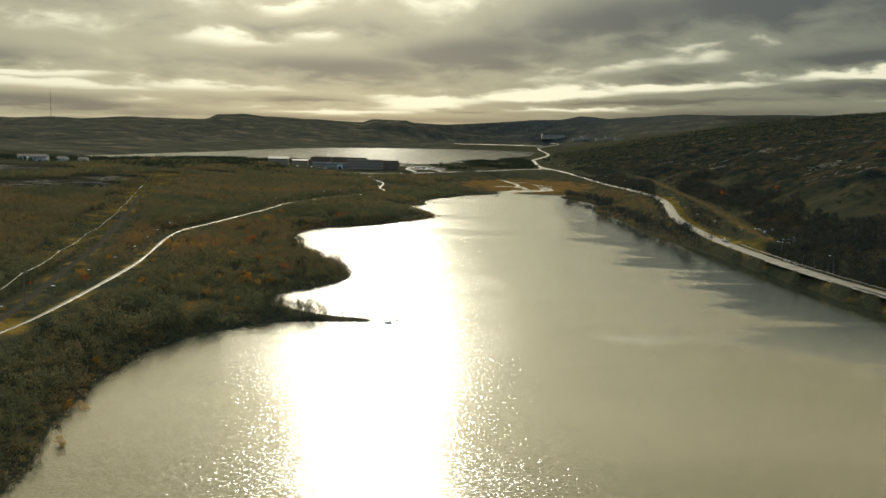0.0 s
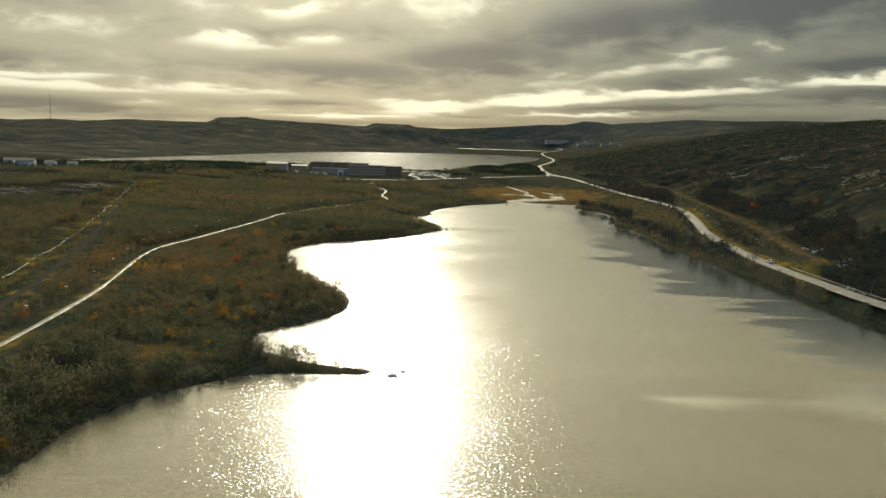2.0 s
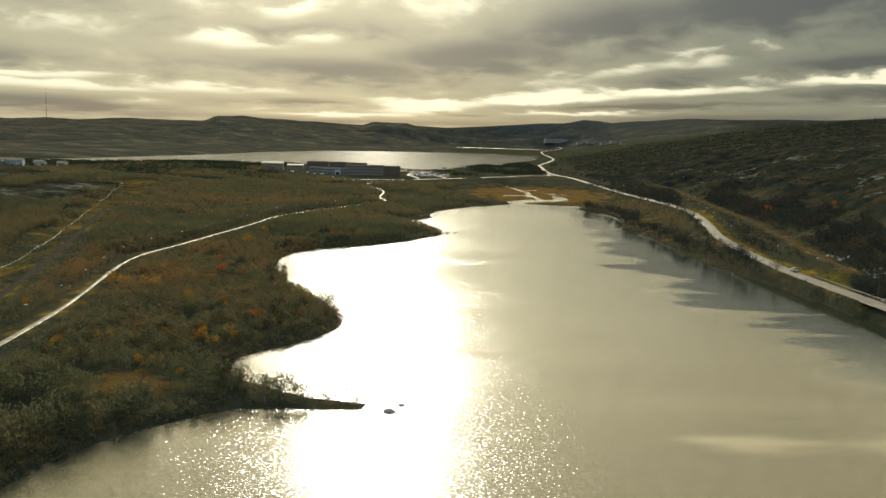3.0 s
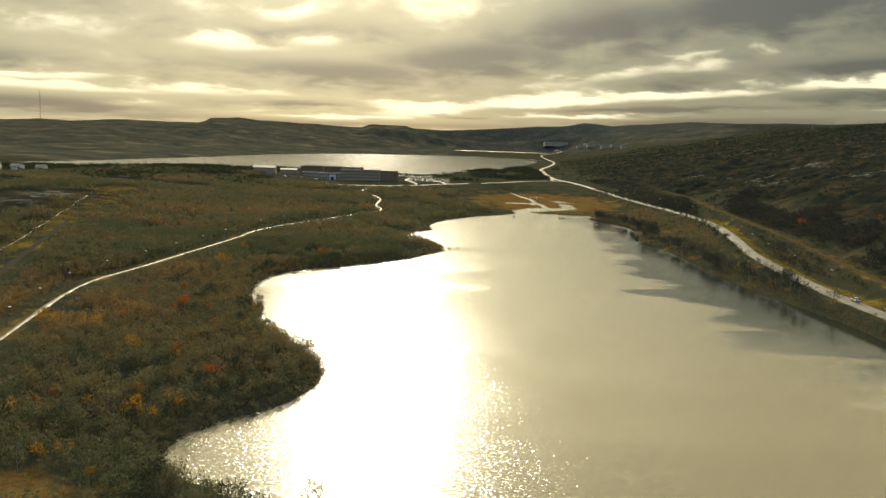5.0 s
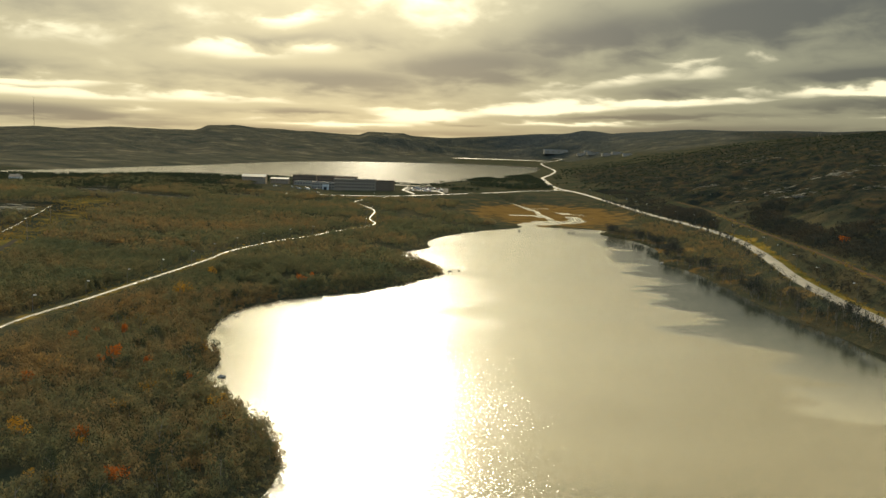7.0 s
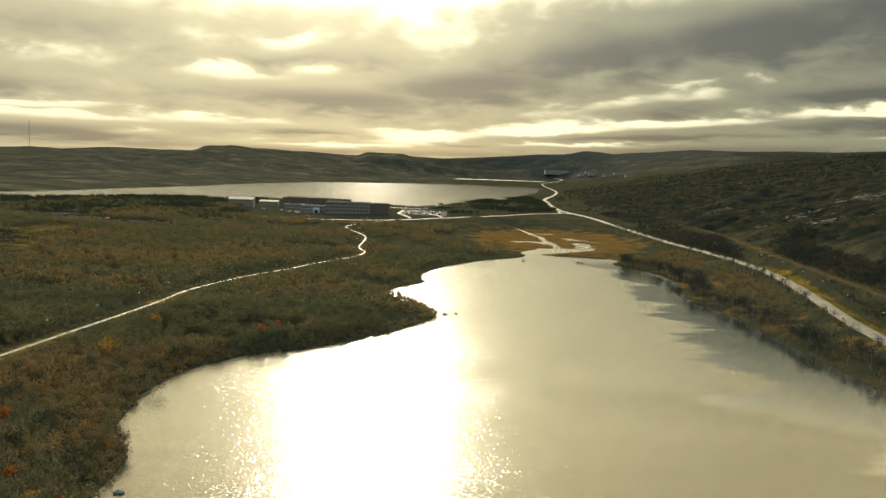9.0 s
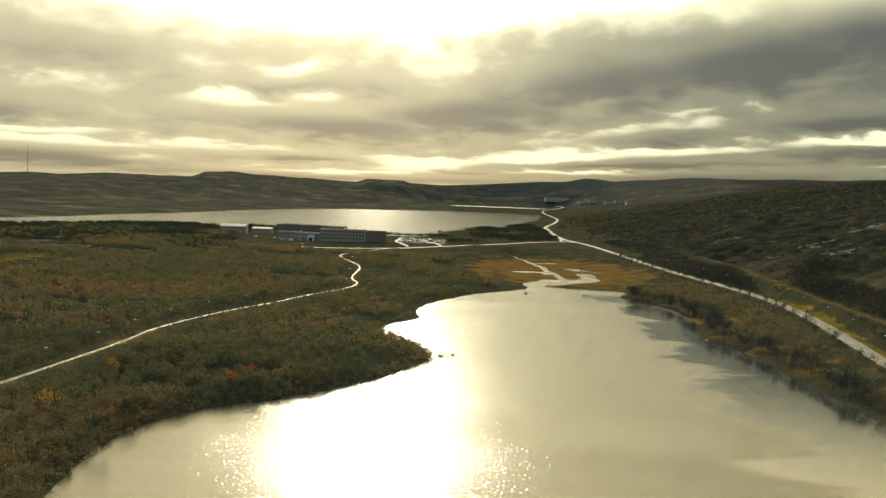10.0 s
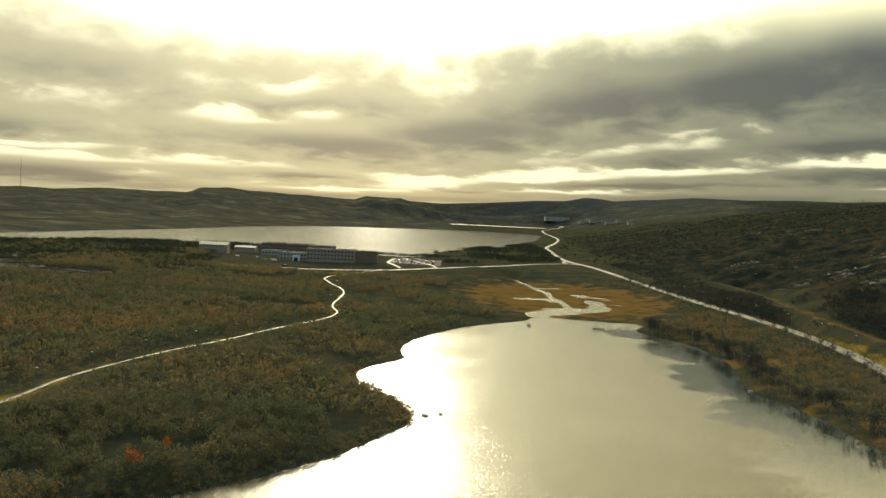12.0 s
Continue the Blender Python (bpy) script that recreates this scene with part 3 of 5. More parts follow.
    meadow = np.exp(-((x - fx) / np.interp(y, [300, 500, 800], [9, 16, 26])) ** 2) * ease((y - 290) / 40) * ease((830 - y) / 60)
    meadow = (0.46 + 0.35 * fbm(x, y, 22.0, 3)) * meadow
    meadow = np.maximum(meadow, 0.95 * ease((7.0 - verge) / 2.5) * ease((y - 350) / 60) * ease((800 - y) / 80))
    meadow = np.maximum(meadow, 0.42 * ease((3.5 - wayside) / 2))
    rock = (0.34 + 0.22 * fbm(x, y, 110.0, 3)) * ease((u - 20) / 50) * ease((2600 - y) / 600)
    for px, py, a in OUTCROPS:
        rock = np.maximum(rock, 0.70 * np.exp(-(((x - px) / a) ** 2 + ((y - py) / (a * 1.5)) ** 2)))
    for px, py, a in ((-283, 590, 55), (-268, 690, 36), (-240, 872, 30), (-290, 868, 30), (-330, 930, 40), (-350, 1030, 40), (-290, 1140, 40), (-420, 760, 90), (-205, 1000, 22)):
        rock = np.maximum(rock, 0.72 * np.exp(-(((x - px) / a) ** 2 + ((y - py) / (a * 1.3)) ** 2)))
    rock = np.maximum(rock, 0.36 * ease(w * 5))
    return z, dict(d1=d1, d2=d2, d3=d3, way=wayside, marsh=marsh, meadow=meadow, rock=rock, u=u0, far=w, verge=verge)


def spread(fine, step, end, grow=1.06, widest=45):
    """Coordinates from fine[0] to fine[1] at an even step, then ever wider to the ends."""
    mid = list(np.arange(fine[0], fine[1] + step / 2, step))
    hi, lo, s = [mid[-1]], [mid[0]], step
    while hi[-1] < end[1]:
        s = min(s * grow, widest)
        hi.append(hi[-1] + s)
    s = step
    while lo[-1] > end[0]:
        s = min(s * grow, 120 if widest > 30 else widest)
        lo.append(lo[-1] - s)
    return np.array(lo[:0:-1] + mid + hi[1:])


def sheet(name, xs, ys, zs, material_, extra=None):
    nx, ny = len(xs), len(ys)
    gx, gy = np.meshgrid(xs, ys)
    co = np.stack([gx.ravel(), gy.ravel(), zs.ravel()], axis=1).astype(np.float32)
    i = (np.arange(ny - 1)[:, None] * nx + np.arange(nx - 1)[None, :]).ravel()
    quads = np.stack([i, i + 1, i + nx + 1, i + nx], axis=1)
    me = mesh_of(name, co, quads, True)
    for key, v in (extra or {}).items():
        me.attributes.new(key, "FLOAT", "POINT").data.foreach_set("value", v.ravel().astype(np.float32))
    me.materials.append(material_)
    return new(name, me)


def mesh_of(name, co, polys, smooth=False):
    """A mesh from arrays: points, and faces that all have the same number of corners."""
    me = bpy.data.meshes.new(name)
    k = polys.shape[1]
    me.vertices.add(len(co))
    me.vertices.foreach_set("co", np.asarray(co, np.float32).ravel())
    me.loops.add(polys.size)
    me.loops.foreach_set("vertex_index", polys.astype(np.int32).ravel())
    me.polygons.add(len(polys))
    me.polygons.foreach_set("loop_start", np.arange(0, polys.size, k, dtype=np.int32))
    me.polygons.foreach_set("use_smooth", np.full(len(polys), smooth))
    me.update(calc_edges=True)
    return me


# ---- ground and water ----
XS = spread((-300, 340), 3.0, (-2950, 2950), 1.06, 18)
XS = np.r_[-4850, -4400, -3900, -3400, XS, 3400, 3900, 4400, 4850]
YS = spread((110, 1180), 3.5, (-1500, 4960), 1.03)
GX, GY = np.meshgrid(XS, YS)
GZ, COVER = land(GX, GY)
# the two distance masks carry the haze painted into the ground colour
ground = sheet("ground", XS, YS, GZ, GROUND, {**{k: COVER[k] for k in ("marsh", "meadow", "rock")}, "haze_tint": COVER["far"] * ease((GX - 100) / 300), "far": np.maximum(COVER["far"] * ease((900 - GX + 0.1 * GY) / 300), 0.12 * ease((GY - 1480) / 160) * ease((60 - GX) / 120))})
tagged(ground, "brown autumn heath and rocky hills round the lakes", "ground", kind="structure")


def height(x, y):
    """Ground height at single places, read off the sheet."""
    x, y = np.atleast_1d(np.asarray(x, float)), np.atleast_1d(np.asarray(y, float))
    i = np.clip(np.searchsorted(XS, x) - 1, 0, len(XS) - 2)
    j = np.clip(np.searchsorted(YS, y) - 1, 0, len(YS) - 2)
    fx = (x - XS[i]) / (XS[i + 1] - XS[i])
    fy = (y - YS[j]) / (YS[j + 1] - YS[j])
    return (GZ[j, i] * (1 - fx) + GZ[j, i + 1] * fx) * (1 - fy) + (GZ[j + 1, i] * (1 - fx) + GZ[j + 1, i + 1] * fx) * fy


def water_sheet(name, box, level, label):
    x0, y0, x1, y1 = box
    xs, ys = np.linspace(x0, x1, 80), np.linspace(y0, y1, 220)
    gx, gy = np.meshgrid(xs, ys)
    lee = 0.80 * ease(1.12 - (shore(gx, gy, LAKE_1) * -1) / np.interp(gy, [380, 560, 640], [85, 62, 40])) * ease((gx - 30) / 40) * ease((860 - gy) / 80) if level == 0 else gx * 0 + 0.60
    if level == 0:
        lee = np.maximum(lee, 1.2 * ease(1 + shore(gx, gy, LAKE_1) / 26) * ease((gx - 60) / 30) * ease((800 - gy) / 60))
    ob = sheet(name, xs, ys, np.full(gx.shape, level), WATER if level == 0 else BACK_WATER, {"calm": lee})
    return tagged(ob, label, "lake", kind="structure")


water_sheet("water_near", (-150, -300, 230, 1195), 0.0, "long lake with wind-ruffled water glittering in the sun")
water_sheet("water_far", (-800, 1270, 420, 3800), L2_Z, "wide calm lake behind the school")
bm = bmesh.new()
mid3 = LAKE_3.mean(axis=0)
bm.faces.new([bm.verts.new((*(mid3 + (p - mid3) * 1.02), L3_Z)) for p in LAKE_3])
me = bpy.data.meshes.new("water_distant")
bm.to_mesh(me)
bm.free()
me.materials.append(FAR_WATER)
tagged(new("water_distant", me), "narrow lake below the far hills", "lake", kind="structure")


def part(name, bm, material_, parent=None, label="", smooth=False):
    """Links a bmesh as one mesh object, under a thing or a part."""
    me = bpy.data.meshes.new(name)
    bm.to_mesh(me)
    bm.free()
    me.materials.append(material_)
    if smooth:
        for p in me.polygons:
            p.use_smooth = True
    ob = new(name, me)
    ob.parent = parent
    if label:
        ob["label"] = label
    return ob


def ribbon(name, line, half, material_, label, category, lift=0.10, skirt=0.35):
    """A road bed: flat top with slightly fallen edges and sides that go into the ground."""
    p = line
    tang = np.gradient(p[:, :2], axis=0)
    tang /= np.linalg.norm(tang, axis=1)[:, None]
    side = np.stack([tang[:, 1], -tang[:, 0]], axis=1)
    wob = fbm(p[:, 0], p[:, 1], 25.0, 2) * 0.25
    flank = min(0.5, half * 0.35)
    section = [(-half - flank, -skirt), (-half, -0.03), (-half * 0.5, 0.02), (0, 0.05), (half * 0.5, 0.02), (half, -0.03), (half + flank, -skirt)]
    rows = []
    for off, dz in section:
        o = off + np.sign(off) * wob
        rows.append(np.column_stack([p[:, :2] + side * np.broadcast_to(o, (len(p),))[:, None], p[:, 2] + lift + dz]))
    co = np.stack(rows, axis=1).reshape(-1, 3)
    k, n = len(section), len(p)
    i = (np.arange(n - 1)[:, None] * k + np.arange(k - 1)[None, :]).ravel()
    me = mesh_of(name, co, np.stack([i, i + 1, i + k + 1, i + k], axis=1), True)
    me.materials.append(material_)
    return tagged(new(name, me), label, category, kind="structure")


def dense(line, step=4.0):
    """The same line with points at an even step."""
    s = np.r_[0, np.cumsum(np.hypot(*np.diff(line[:, :2], axis=0).T))]
    t = np.arange(0, s[-1], step)
    return np.column_stack([np.interp(t, s, line[:, k]) for k in range(3)])


ribbon("road_main", dense(MAIN_ROAD), 3.05, ASPHALT, "wet two-lane asphalt road along the lake shore", "road")
ribbon("road_slip", dense(SLIP), 1.9, ASPHALT, "wet asphalt slip lane at the junction", "road")
ribbon("road_side", dense(SIDE_ROAD), 3.1, ASPHALT, "wet asphalt road past the school", "road")
ribbon("path_walk", dense(FOOT_PATH), 0.56, GRAVEL, "pale wet footpath winding through the scrub", "path")
ribbon("track_gravel", dense(TRACK), 1.1, plain("grey_gravel", (0.050, 0.044, 0.034), 0.95, 0, 0.4, 1.0, 0.0), "grey gravel track on a low bank", "track")
ribbon("track_bench", dense(BENCH), 1.1, plain("brown_gravel", (0.075, 0.050, 0.030), 0.95, 0, 0.4, 1.0, 0.0), "brown gravel track on the hillside", "track")


# ---- buildings ----
CONCRETE = plain("grey_concrete", (0.30, 0.26, 0.20), 0.9, 0, 0.2, 0.4)
DARK_CLAD = plain("dark_cladding", (0.16, 0.115, 0.075), 0.9, 0, 0.25, 0.5, 0.2)
GREY_CLAD = plain("grey_cladding", (0.27, 0.21, 0.145), 0.9, 0, 0.2, 0.5, 0.2)
WHITE_WALL = plain("white_boarding", (0.55, 0.54, 0.50), 0.6, 0, 0.12, 0.8)
TIN_ROOF = plain("pale_tin_roof", (0.20, 0.20, 0.185), 0.65, 0.2, 0.25, 0.6)
FELT_ROOF = plain("dark_roof_felt", (0.06, 0.055, 0.045), 0.95, 0, 0.3, 0.7, 0.05)
FRAME = plain("window_frame_paint", (0.17, 0.14, 0.11), 0.8, 0, 0.1, 3.0, 0.1)
PALE_ROCK = plain("pale_broken_rock", (0.42, 0.41, 0.38), 0.8, 0, 0.3, 1.5)
ROCK = plain("grey_rock", (0.20, 0.19, 0.165), 0.85, 0, 0.5, 0.8)
WOOD = plain("weathered_wood", (0.15, 0.12, 0.09), 0.85, 0, 0.4, 3.0)
TYRE = plain("black_rubber", (0.02, 0.02, 0.02), 0.8, 0, 0.2, 5.0)
LAMP_WHITE = plain("pale_lamp_housing", (0.75, 0.76, 0.76), 0.25, 0, 0.08, 4.0)


def glass_material():
    mat, n = material("window_glass")
    f = n.noise(place(n), 0.6, 2, 0.5)
    p = principled(n, (0.03, 0.035, 0.04, 1), 0.06, 0, bump(n, f, 0.05, 0.05))
    finish(n, p.outputs[0])
    return mat


GLASS = glass_material()


def box(bm, x0, x1, y0, y1, z0, z1, bevel=0.0):
    m_ = Matrix.Translation(((x0 + x1) / 2, (y0 + y1) / 2, (z0 + z1) / 2)) @ Matrix.Diagonal((x1 - x0, y1 - y0, z1 - z0, 1))
    vs = bmesh.ops.create_cube(bm, size=1.0, matrix=m_)["verts"]
    if bevel:
        es = list({e_ for v in vs for e_ in v.link_edges})
        bmesh.ops.bevel(bm, geom=es, offset=bevel, segments=2, affect="EDGES", profile=0.5)


def tube(bm, p, q, r0, r1, sides=6):
    """A tapered round bar from p to q."""
    p, q = Vector(p), Vector(q)
    turn = (q - p).to_track_quat("Z", "Y").to_matrix().to_4x4()
    bmesh.ops.create_cone(bm, cap_ends=True, segments=sides, radius1=r0, radius2=r1, depth=(q - p).length,
                          matrix=Matrix.Translation((p + q) / 2) @ turn)


def thing(name, where, label, category, group="", kind="", turn=0.0):
    ob = new(name)
    ob.empty_display_size = 0.5
    ob.matrix_world = pose(*where, 0, 0, turn)
    return tagged(ob, label, category, group, kind)


WINDOW_MESH = {}


def window(parent, x, y, z, w, h):
    """A framed pane set into a wall that faces -y; alike windows share their meshes."""
    key = (round(w, 2), round(h, 2))
    if key not in WINDOW_MESH:
        bm = bmesh.new()
        t = 0.12
        box(bm, -w / 2, w / 2, -0.10, 0.05, 0, t)
        box(bm, -w / 2, w / 2, -0.10, 0.05, h - t, h)
        box(bm, -w / 2, -w / 2 + t, -0.10, 0.05, t, h - t)
        box(bm, w / 2 - t, w / 2, -0.10, 0.05, t, h - t)
        f = bpy.data.meshes.new("window")
        bm.to_mesh(f)
        f.materials.append(FRAME)
        bm.clear()
        box(bm, -w / 2 + t, w / 2 - t, -0.05, 0.0, t, h - t)
        g = bpy.data.meshes.new("pane")
        bm.to_mesh(g)
        bm.free()
        g.materials.append(GLASS)
        WINDOW_MESH[key] = (f, g)
    f, g = WINDOW_MESH[key]
    a_, b_ = new("window", f), new("pane", g)
    a_.parent, b_.parent = parent, a_
    a_.location = (x, y, z)


def wing(parent, x0, x1, y0, y1, z1, wall, rows, z0=-2.0, gap=3.4, w=1.9, h=1.5):
    """One flat-roofed wing of a large building: wall, parapet, roof with vents and rows of windows."""
    bm = bmesh.new()
    box(bm, x0, x1, y0, y1, z0, z1)
    box(bm, x0 - 0.15, x1 + 0.15, y0 - 0.15, y0 + 0.35, z1 - 0.5, z1 + 0.55)
    box(bm, x0 - 0.15, x1 + 0.15, y1 - 0.35, y1 + 0.15, z1 - 0.5, z1 + 0.55)
    box(bm, x0 - 0.15, x0 + 0.35, y0 + 0.35, y1 - 0.35, z1 - 0.5, z1 + 0.55)
    box(bm, x1 - 0.35, x1 + 0.15, y0 + 0.35, y1 - 0.35, z1 - 0.5, z1 + 0.55)
    body = part("wall", bm, wall, parent)
    bm = bmesh.new()
    box(bm, x0 + 0.35, x1 - 0.35, y0 + 0.35, y1 - 0.35, z1 - 0.1, z1 + 0.12)
    roof = part("roof", bm, FELT_ROOF, parent)
    for k in range(3):
        bm = bmesh.new()
        cx, cy = x0 + (x1 - x0) * (0.22 + 0.28 * k), y0 + (y1 - y0) * (0.4 + 0.15 * (k % 2))
        box(bm, cx - 1.2, cx + 1.2, cy - 0.9, cy + 0.9, z1 + 0.1, z1 + 0.95, 0.08)
        box(bm, cx - 0.4, cx + 0.4, cy - 0.3, cy + 0.3, z1 + 0.95, z1 + 1.3, 0.05)
        part("vent", bm, DULL_STEEL, roof)
    for r in range(rows):
        zz = z1 - 2.6 - r * 3.6
        for x in np.arange(x0 + 2.0, x1 - 1.5, gap):
            window(body, float(x), y0, zz, w, h)
    return body


def school():
    ox, oy = -120.0, 1165.0
    oz = float(height(ox, oy)[0])
    b = thing("school_building", (ox, oy, oz), "large grey flat-roofed school in stepped wings by the far lake", "building")
    top = lambda zz: zz - oz
    wing(b, -22, 27, 1, 24, top(19.2), GREY_CLAD, 3)
    wing(b, -25, 0, 34, 56, top(20.6), DARK_CLAD, 1)
    wing(b, -52.5, -29, 66, 92, top(20.0), DARK_CLAD, 2)
    wing(b, -88.5, -58, 94, 122, top(19.2), DARK_CLAD, 2)
    wing(b, -50, -22.6, 8, 30, top(14.0), CONCRETE, 2)
    wing(b, -80, -54, 60, 90, top(12.5), CONCRETE, 2)
    # the rounded end
    bm = bmesh.new()
    bmesh.ops.create_cone(bm, cap_ends=True, segments=40, radius1=10.0, radius2=10.0, depth=top(18.8) + 2, matrix=Matrix.Translation((38.5, 11, (top(18.8) - 2) / 2)))
    box(bm, 27.2, 38.5, 2.0, 20, -2, top(18.8) - 0.02)
    body = part("hall", bm, DARK_CLAD, b, "dark rounded end hall")
    bm = bmesh.new()
    bmesh.ops.create_cone(bm, cap_ends=True, segments=40, radius1=10.4, radius2=10.4, depth=0.5, matrix=Matrix.Translation((38.5, 11, top(18.8) + 0.27)))
    part("roof", bm, FELT_ROOF, body)
    # entrance with a lit canopy strip
    bm = bmesh.new()
    box(bm, -36.0, -29.0, 3.0, 7.9, -1.0, 5.4, 0.1)
    porch = part("porch", bm, WHITE_WALL, b, "pale entrance porch")
    bm = bmesh.new()
    box(bm, -34.4, -30.6, 2.85, 3.0, -0.6, 3.2)
    part("door", bm, GLASS, porch)


def gable_house(where, w, d, h, rise, wall, roof_mat, label, turn=0.0, rows=1, gap=2.6, name="house"):
    """A house with a pitched roof along x, eaves, a chimney, windows and a door."""
    b = thing(name, where, label, "building" if w > 22 else "house", turn=turn)
    bm = bmesh.new()
    pts = [(-d / 2, -1.5), (d / 2, -1.5), (d / 2, h), (0, h + rise), (-d / 2, h)]
    a_ = [bm.verts.new((-w / 2, y, z)) for y, z in pts]
    c_ = [bm.verts.new((w / 2, y, z)) for y, z in pts]
    bm.faces.new(a_[::-1])
    bm.faces.new(c_)
    for i in range(5):
        j = (i + 1) % 5
        bm.faces.new((a_[i], a_[j], c_[j], c_[i]))
    bmesh.ops.recalc_face_normals(bm, faces=bm.faces)
    body = part("wall", bm, wall, b)
    bm = bmesh.new()
    e_, t_ = 0.5, 0.22
    sl = rise / (d / 2)
    for sg in (-1, 1):
        lo = (sg * (d / 2 + e_), h - sl * e_)
        hi = (0, h + rise)
        vs = [bm.verts.new((x, y, z + up)) for up in (0.03, t_) for x in (-w / 2 - e_, w / 2 + e_) for y, z in (lo, hi)]
        for q in ((0, 1, 3, 2), (4, 6, 7, 5), (0, 4, 5, 1), (2, 3, 7, 6), (0, 2, 6, 4), (1, 5, 7, 3)):
            bm.faces.new([vs[i] for i in q])
    bmesh.ops.recalc_face_normals(bm, faces=bm.faces)
    roof = part("roof", bm, roof_mat, b)
    if w < 22:
        bm = bmesh.new()
        box(bm, w * 0.18, w * 0.18 + 0.8, -0.4, 0.4, h + rise * 0.5, h + rise + 1.1)
        part("chimney", bm, CONCRETE, roof)
    for r in range(rows):
        for x in np.arange(-w / 2 + 1.4, w / 2 - 1.0, gap):
            window(body, float(x), -d / 2, h - 2.0 - 2.9 * r, 1.2, 1.25)
    bm = bmesh.new()
    box(bm, w / 2 - 1.9, w / 2 - 0.9, -d / 2 - 0.08, -d / 2 + 0.04, 0, 2.1)
    part("door", bm, WOOD, body)
    return b


school()
at = lambda x, y, dz=0.0: (x, y, float(height(x, y)[0]) + dz)
gable_house(at(-245, 1207), 28, 20, 8.5, 2.6, GREY_CLAD, TIN_ROOF, "grey sports hall with a shining tin roof", 6, 1, 3.2, "sports_hall")
gable_house(at(-220, 1240), 22, 14, 6.0, 1.6, GREY_CLAD, TIN_ROOF, "low grey annex with a tin roof beside the school", 0, 1, 3.0, "annex_building")
HOUSES = ((-482, 1000, 13, 10, 6.0, 8), (-466, 1018, 11, 9, 4.8, -6), (-506, 1030, 12, 9, 5.2, 12), (-446, 1030, 10, 8, 4.2, 4), (-545, 1005, 12, 9, 5.4, -10), (-526, 1040, 11, 9, 4.6, 20))
for x, y, w, d, h, turn in HOUSES:
    gable_house(at(x, y), w, d, h, 2.2, WHITE_WALL, GREY_CLAD, "white boarded house with a grey roof near the far lake", turn, 1)


def shed(where, w, d, h, label, wall, turn=0.0):
    """A long flat industrial hall with a ribbed front, doors and a shallow roof."""
    b = thing("warehouse", where, label, "warehouse", "industrial sheds in the valley", turn=turn)
    bm = bmesh.new()
    box(bm, -w / 2, w / 2, -d / 2, d / 2, -6, h)
    body = part("wall", bm, wall, b)
    bm = bmesh.new()
    box(bm, -w / 2 - 0.6, w / 2 + 0.6, -d / 2 - 0.6, d / 2 + 0.6, h, h + 0.8, 0.2)
    part("roof", bm, TIN_ROOF, b)
    for x in np.arange(-w / 2 + w / 8, w / 2, w / 4):
        bm = bmesh.new()
        box(bm, x - w * 0.05, x + w * 0.05, -d / 2 - 0.2, -d / 2 + 0.05, 0, h * 0.6)
        part("door", bm, GREY_CLAD, body)


def on_bearing(az, r):
    return r * math.sin(radians(az)), 170 + r * math.cos(radians(az))


def on_slope(az, el):
    """Where the ground first rises to that elevation on a bearing from the middle of the flight."""
    for r in np.arange(3300, 4780, 20.0):
        x, y = on_bearing(az, r)
        z = float(height(x, y)[0])
        if math.degrees(math.atan2(z - 57, r)) > el:
            return x, y, z
    return x, y, z


for az, el, w, d, h in ((6.9, 0.02, 120, 50, 16), (8.6, -0.02, 40, 30, 8), (9.4, 0.05, 60, 30, 9), (10.3, 0.0, 44, 25, 8), (10.9, 0.12, 36, 20, 8), (11.6, -0.05, 34, 20, 7), (9.0, 0.16, 30, 20, 8)):
    x, y, z = on_slope(az, el)
    shed((x, y, z + (0 if w > 100 else 4.0)), w, d, h if w > 100 else h * 0.7, "long pale industrial hall at the foot of the far hills" if w > 100 else "low pale industrial shed in the far valley", CONCRETE)


def mast(where, tall):
    """A guyed lattice mast: three legs, rings of bracing and a thin top."""
    b = thing("radio_mast", where, "slender dark lattice radio mast on the hilltop", "mast")
    r = 1.3
    feet = [Vector((r * math.cos(k * 2.0944), r * math.sin(k * 2.0944), 0)) for k in range(3)]
    for f in feet:
        bm = bmesh.new()
        tube(bm, f - Vector((0, 0, 3)), f * 0.6 + Vector((0, 0, tall * 0.85)), 0.34, 0.24, 5)
        part("leg", bm, DARK_CLAD, b)
    bm = bmesh.new()
    for i in range(28):
        z0, z1 = tall * 0.85 * i / 28, tall * 0.85 * (i + 1) / 28
        for k in range(3):
            k0, k1 = 1 - 0.4 * i / 28, 1 - 0.4 * (i + 1) / 28
            tube(bm, feet[k] * k0 + Vector((0, 0, z0)), feet[(k + 1) % 3] * k1 + Vector((0, 0, z1)), 0.12, 0.12, 4)
    part("bracing", bm, DARK_CLAD, b)
    bm = bmesh.new()
    tube(bm, (0, 0, tall * 0.84), (0, 0, tall), 0.4, 0.15, 6)
    part("antenna", bm, DARK_CLAD, b)


mast(at(*on_bearing(-26.55, 4700)), 150)


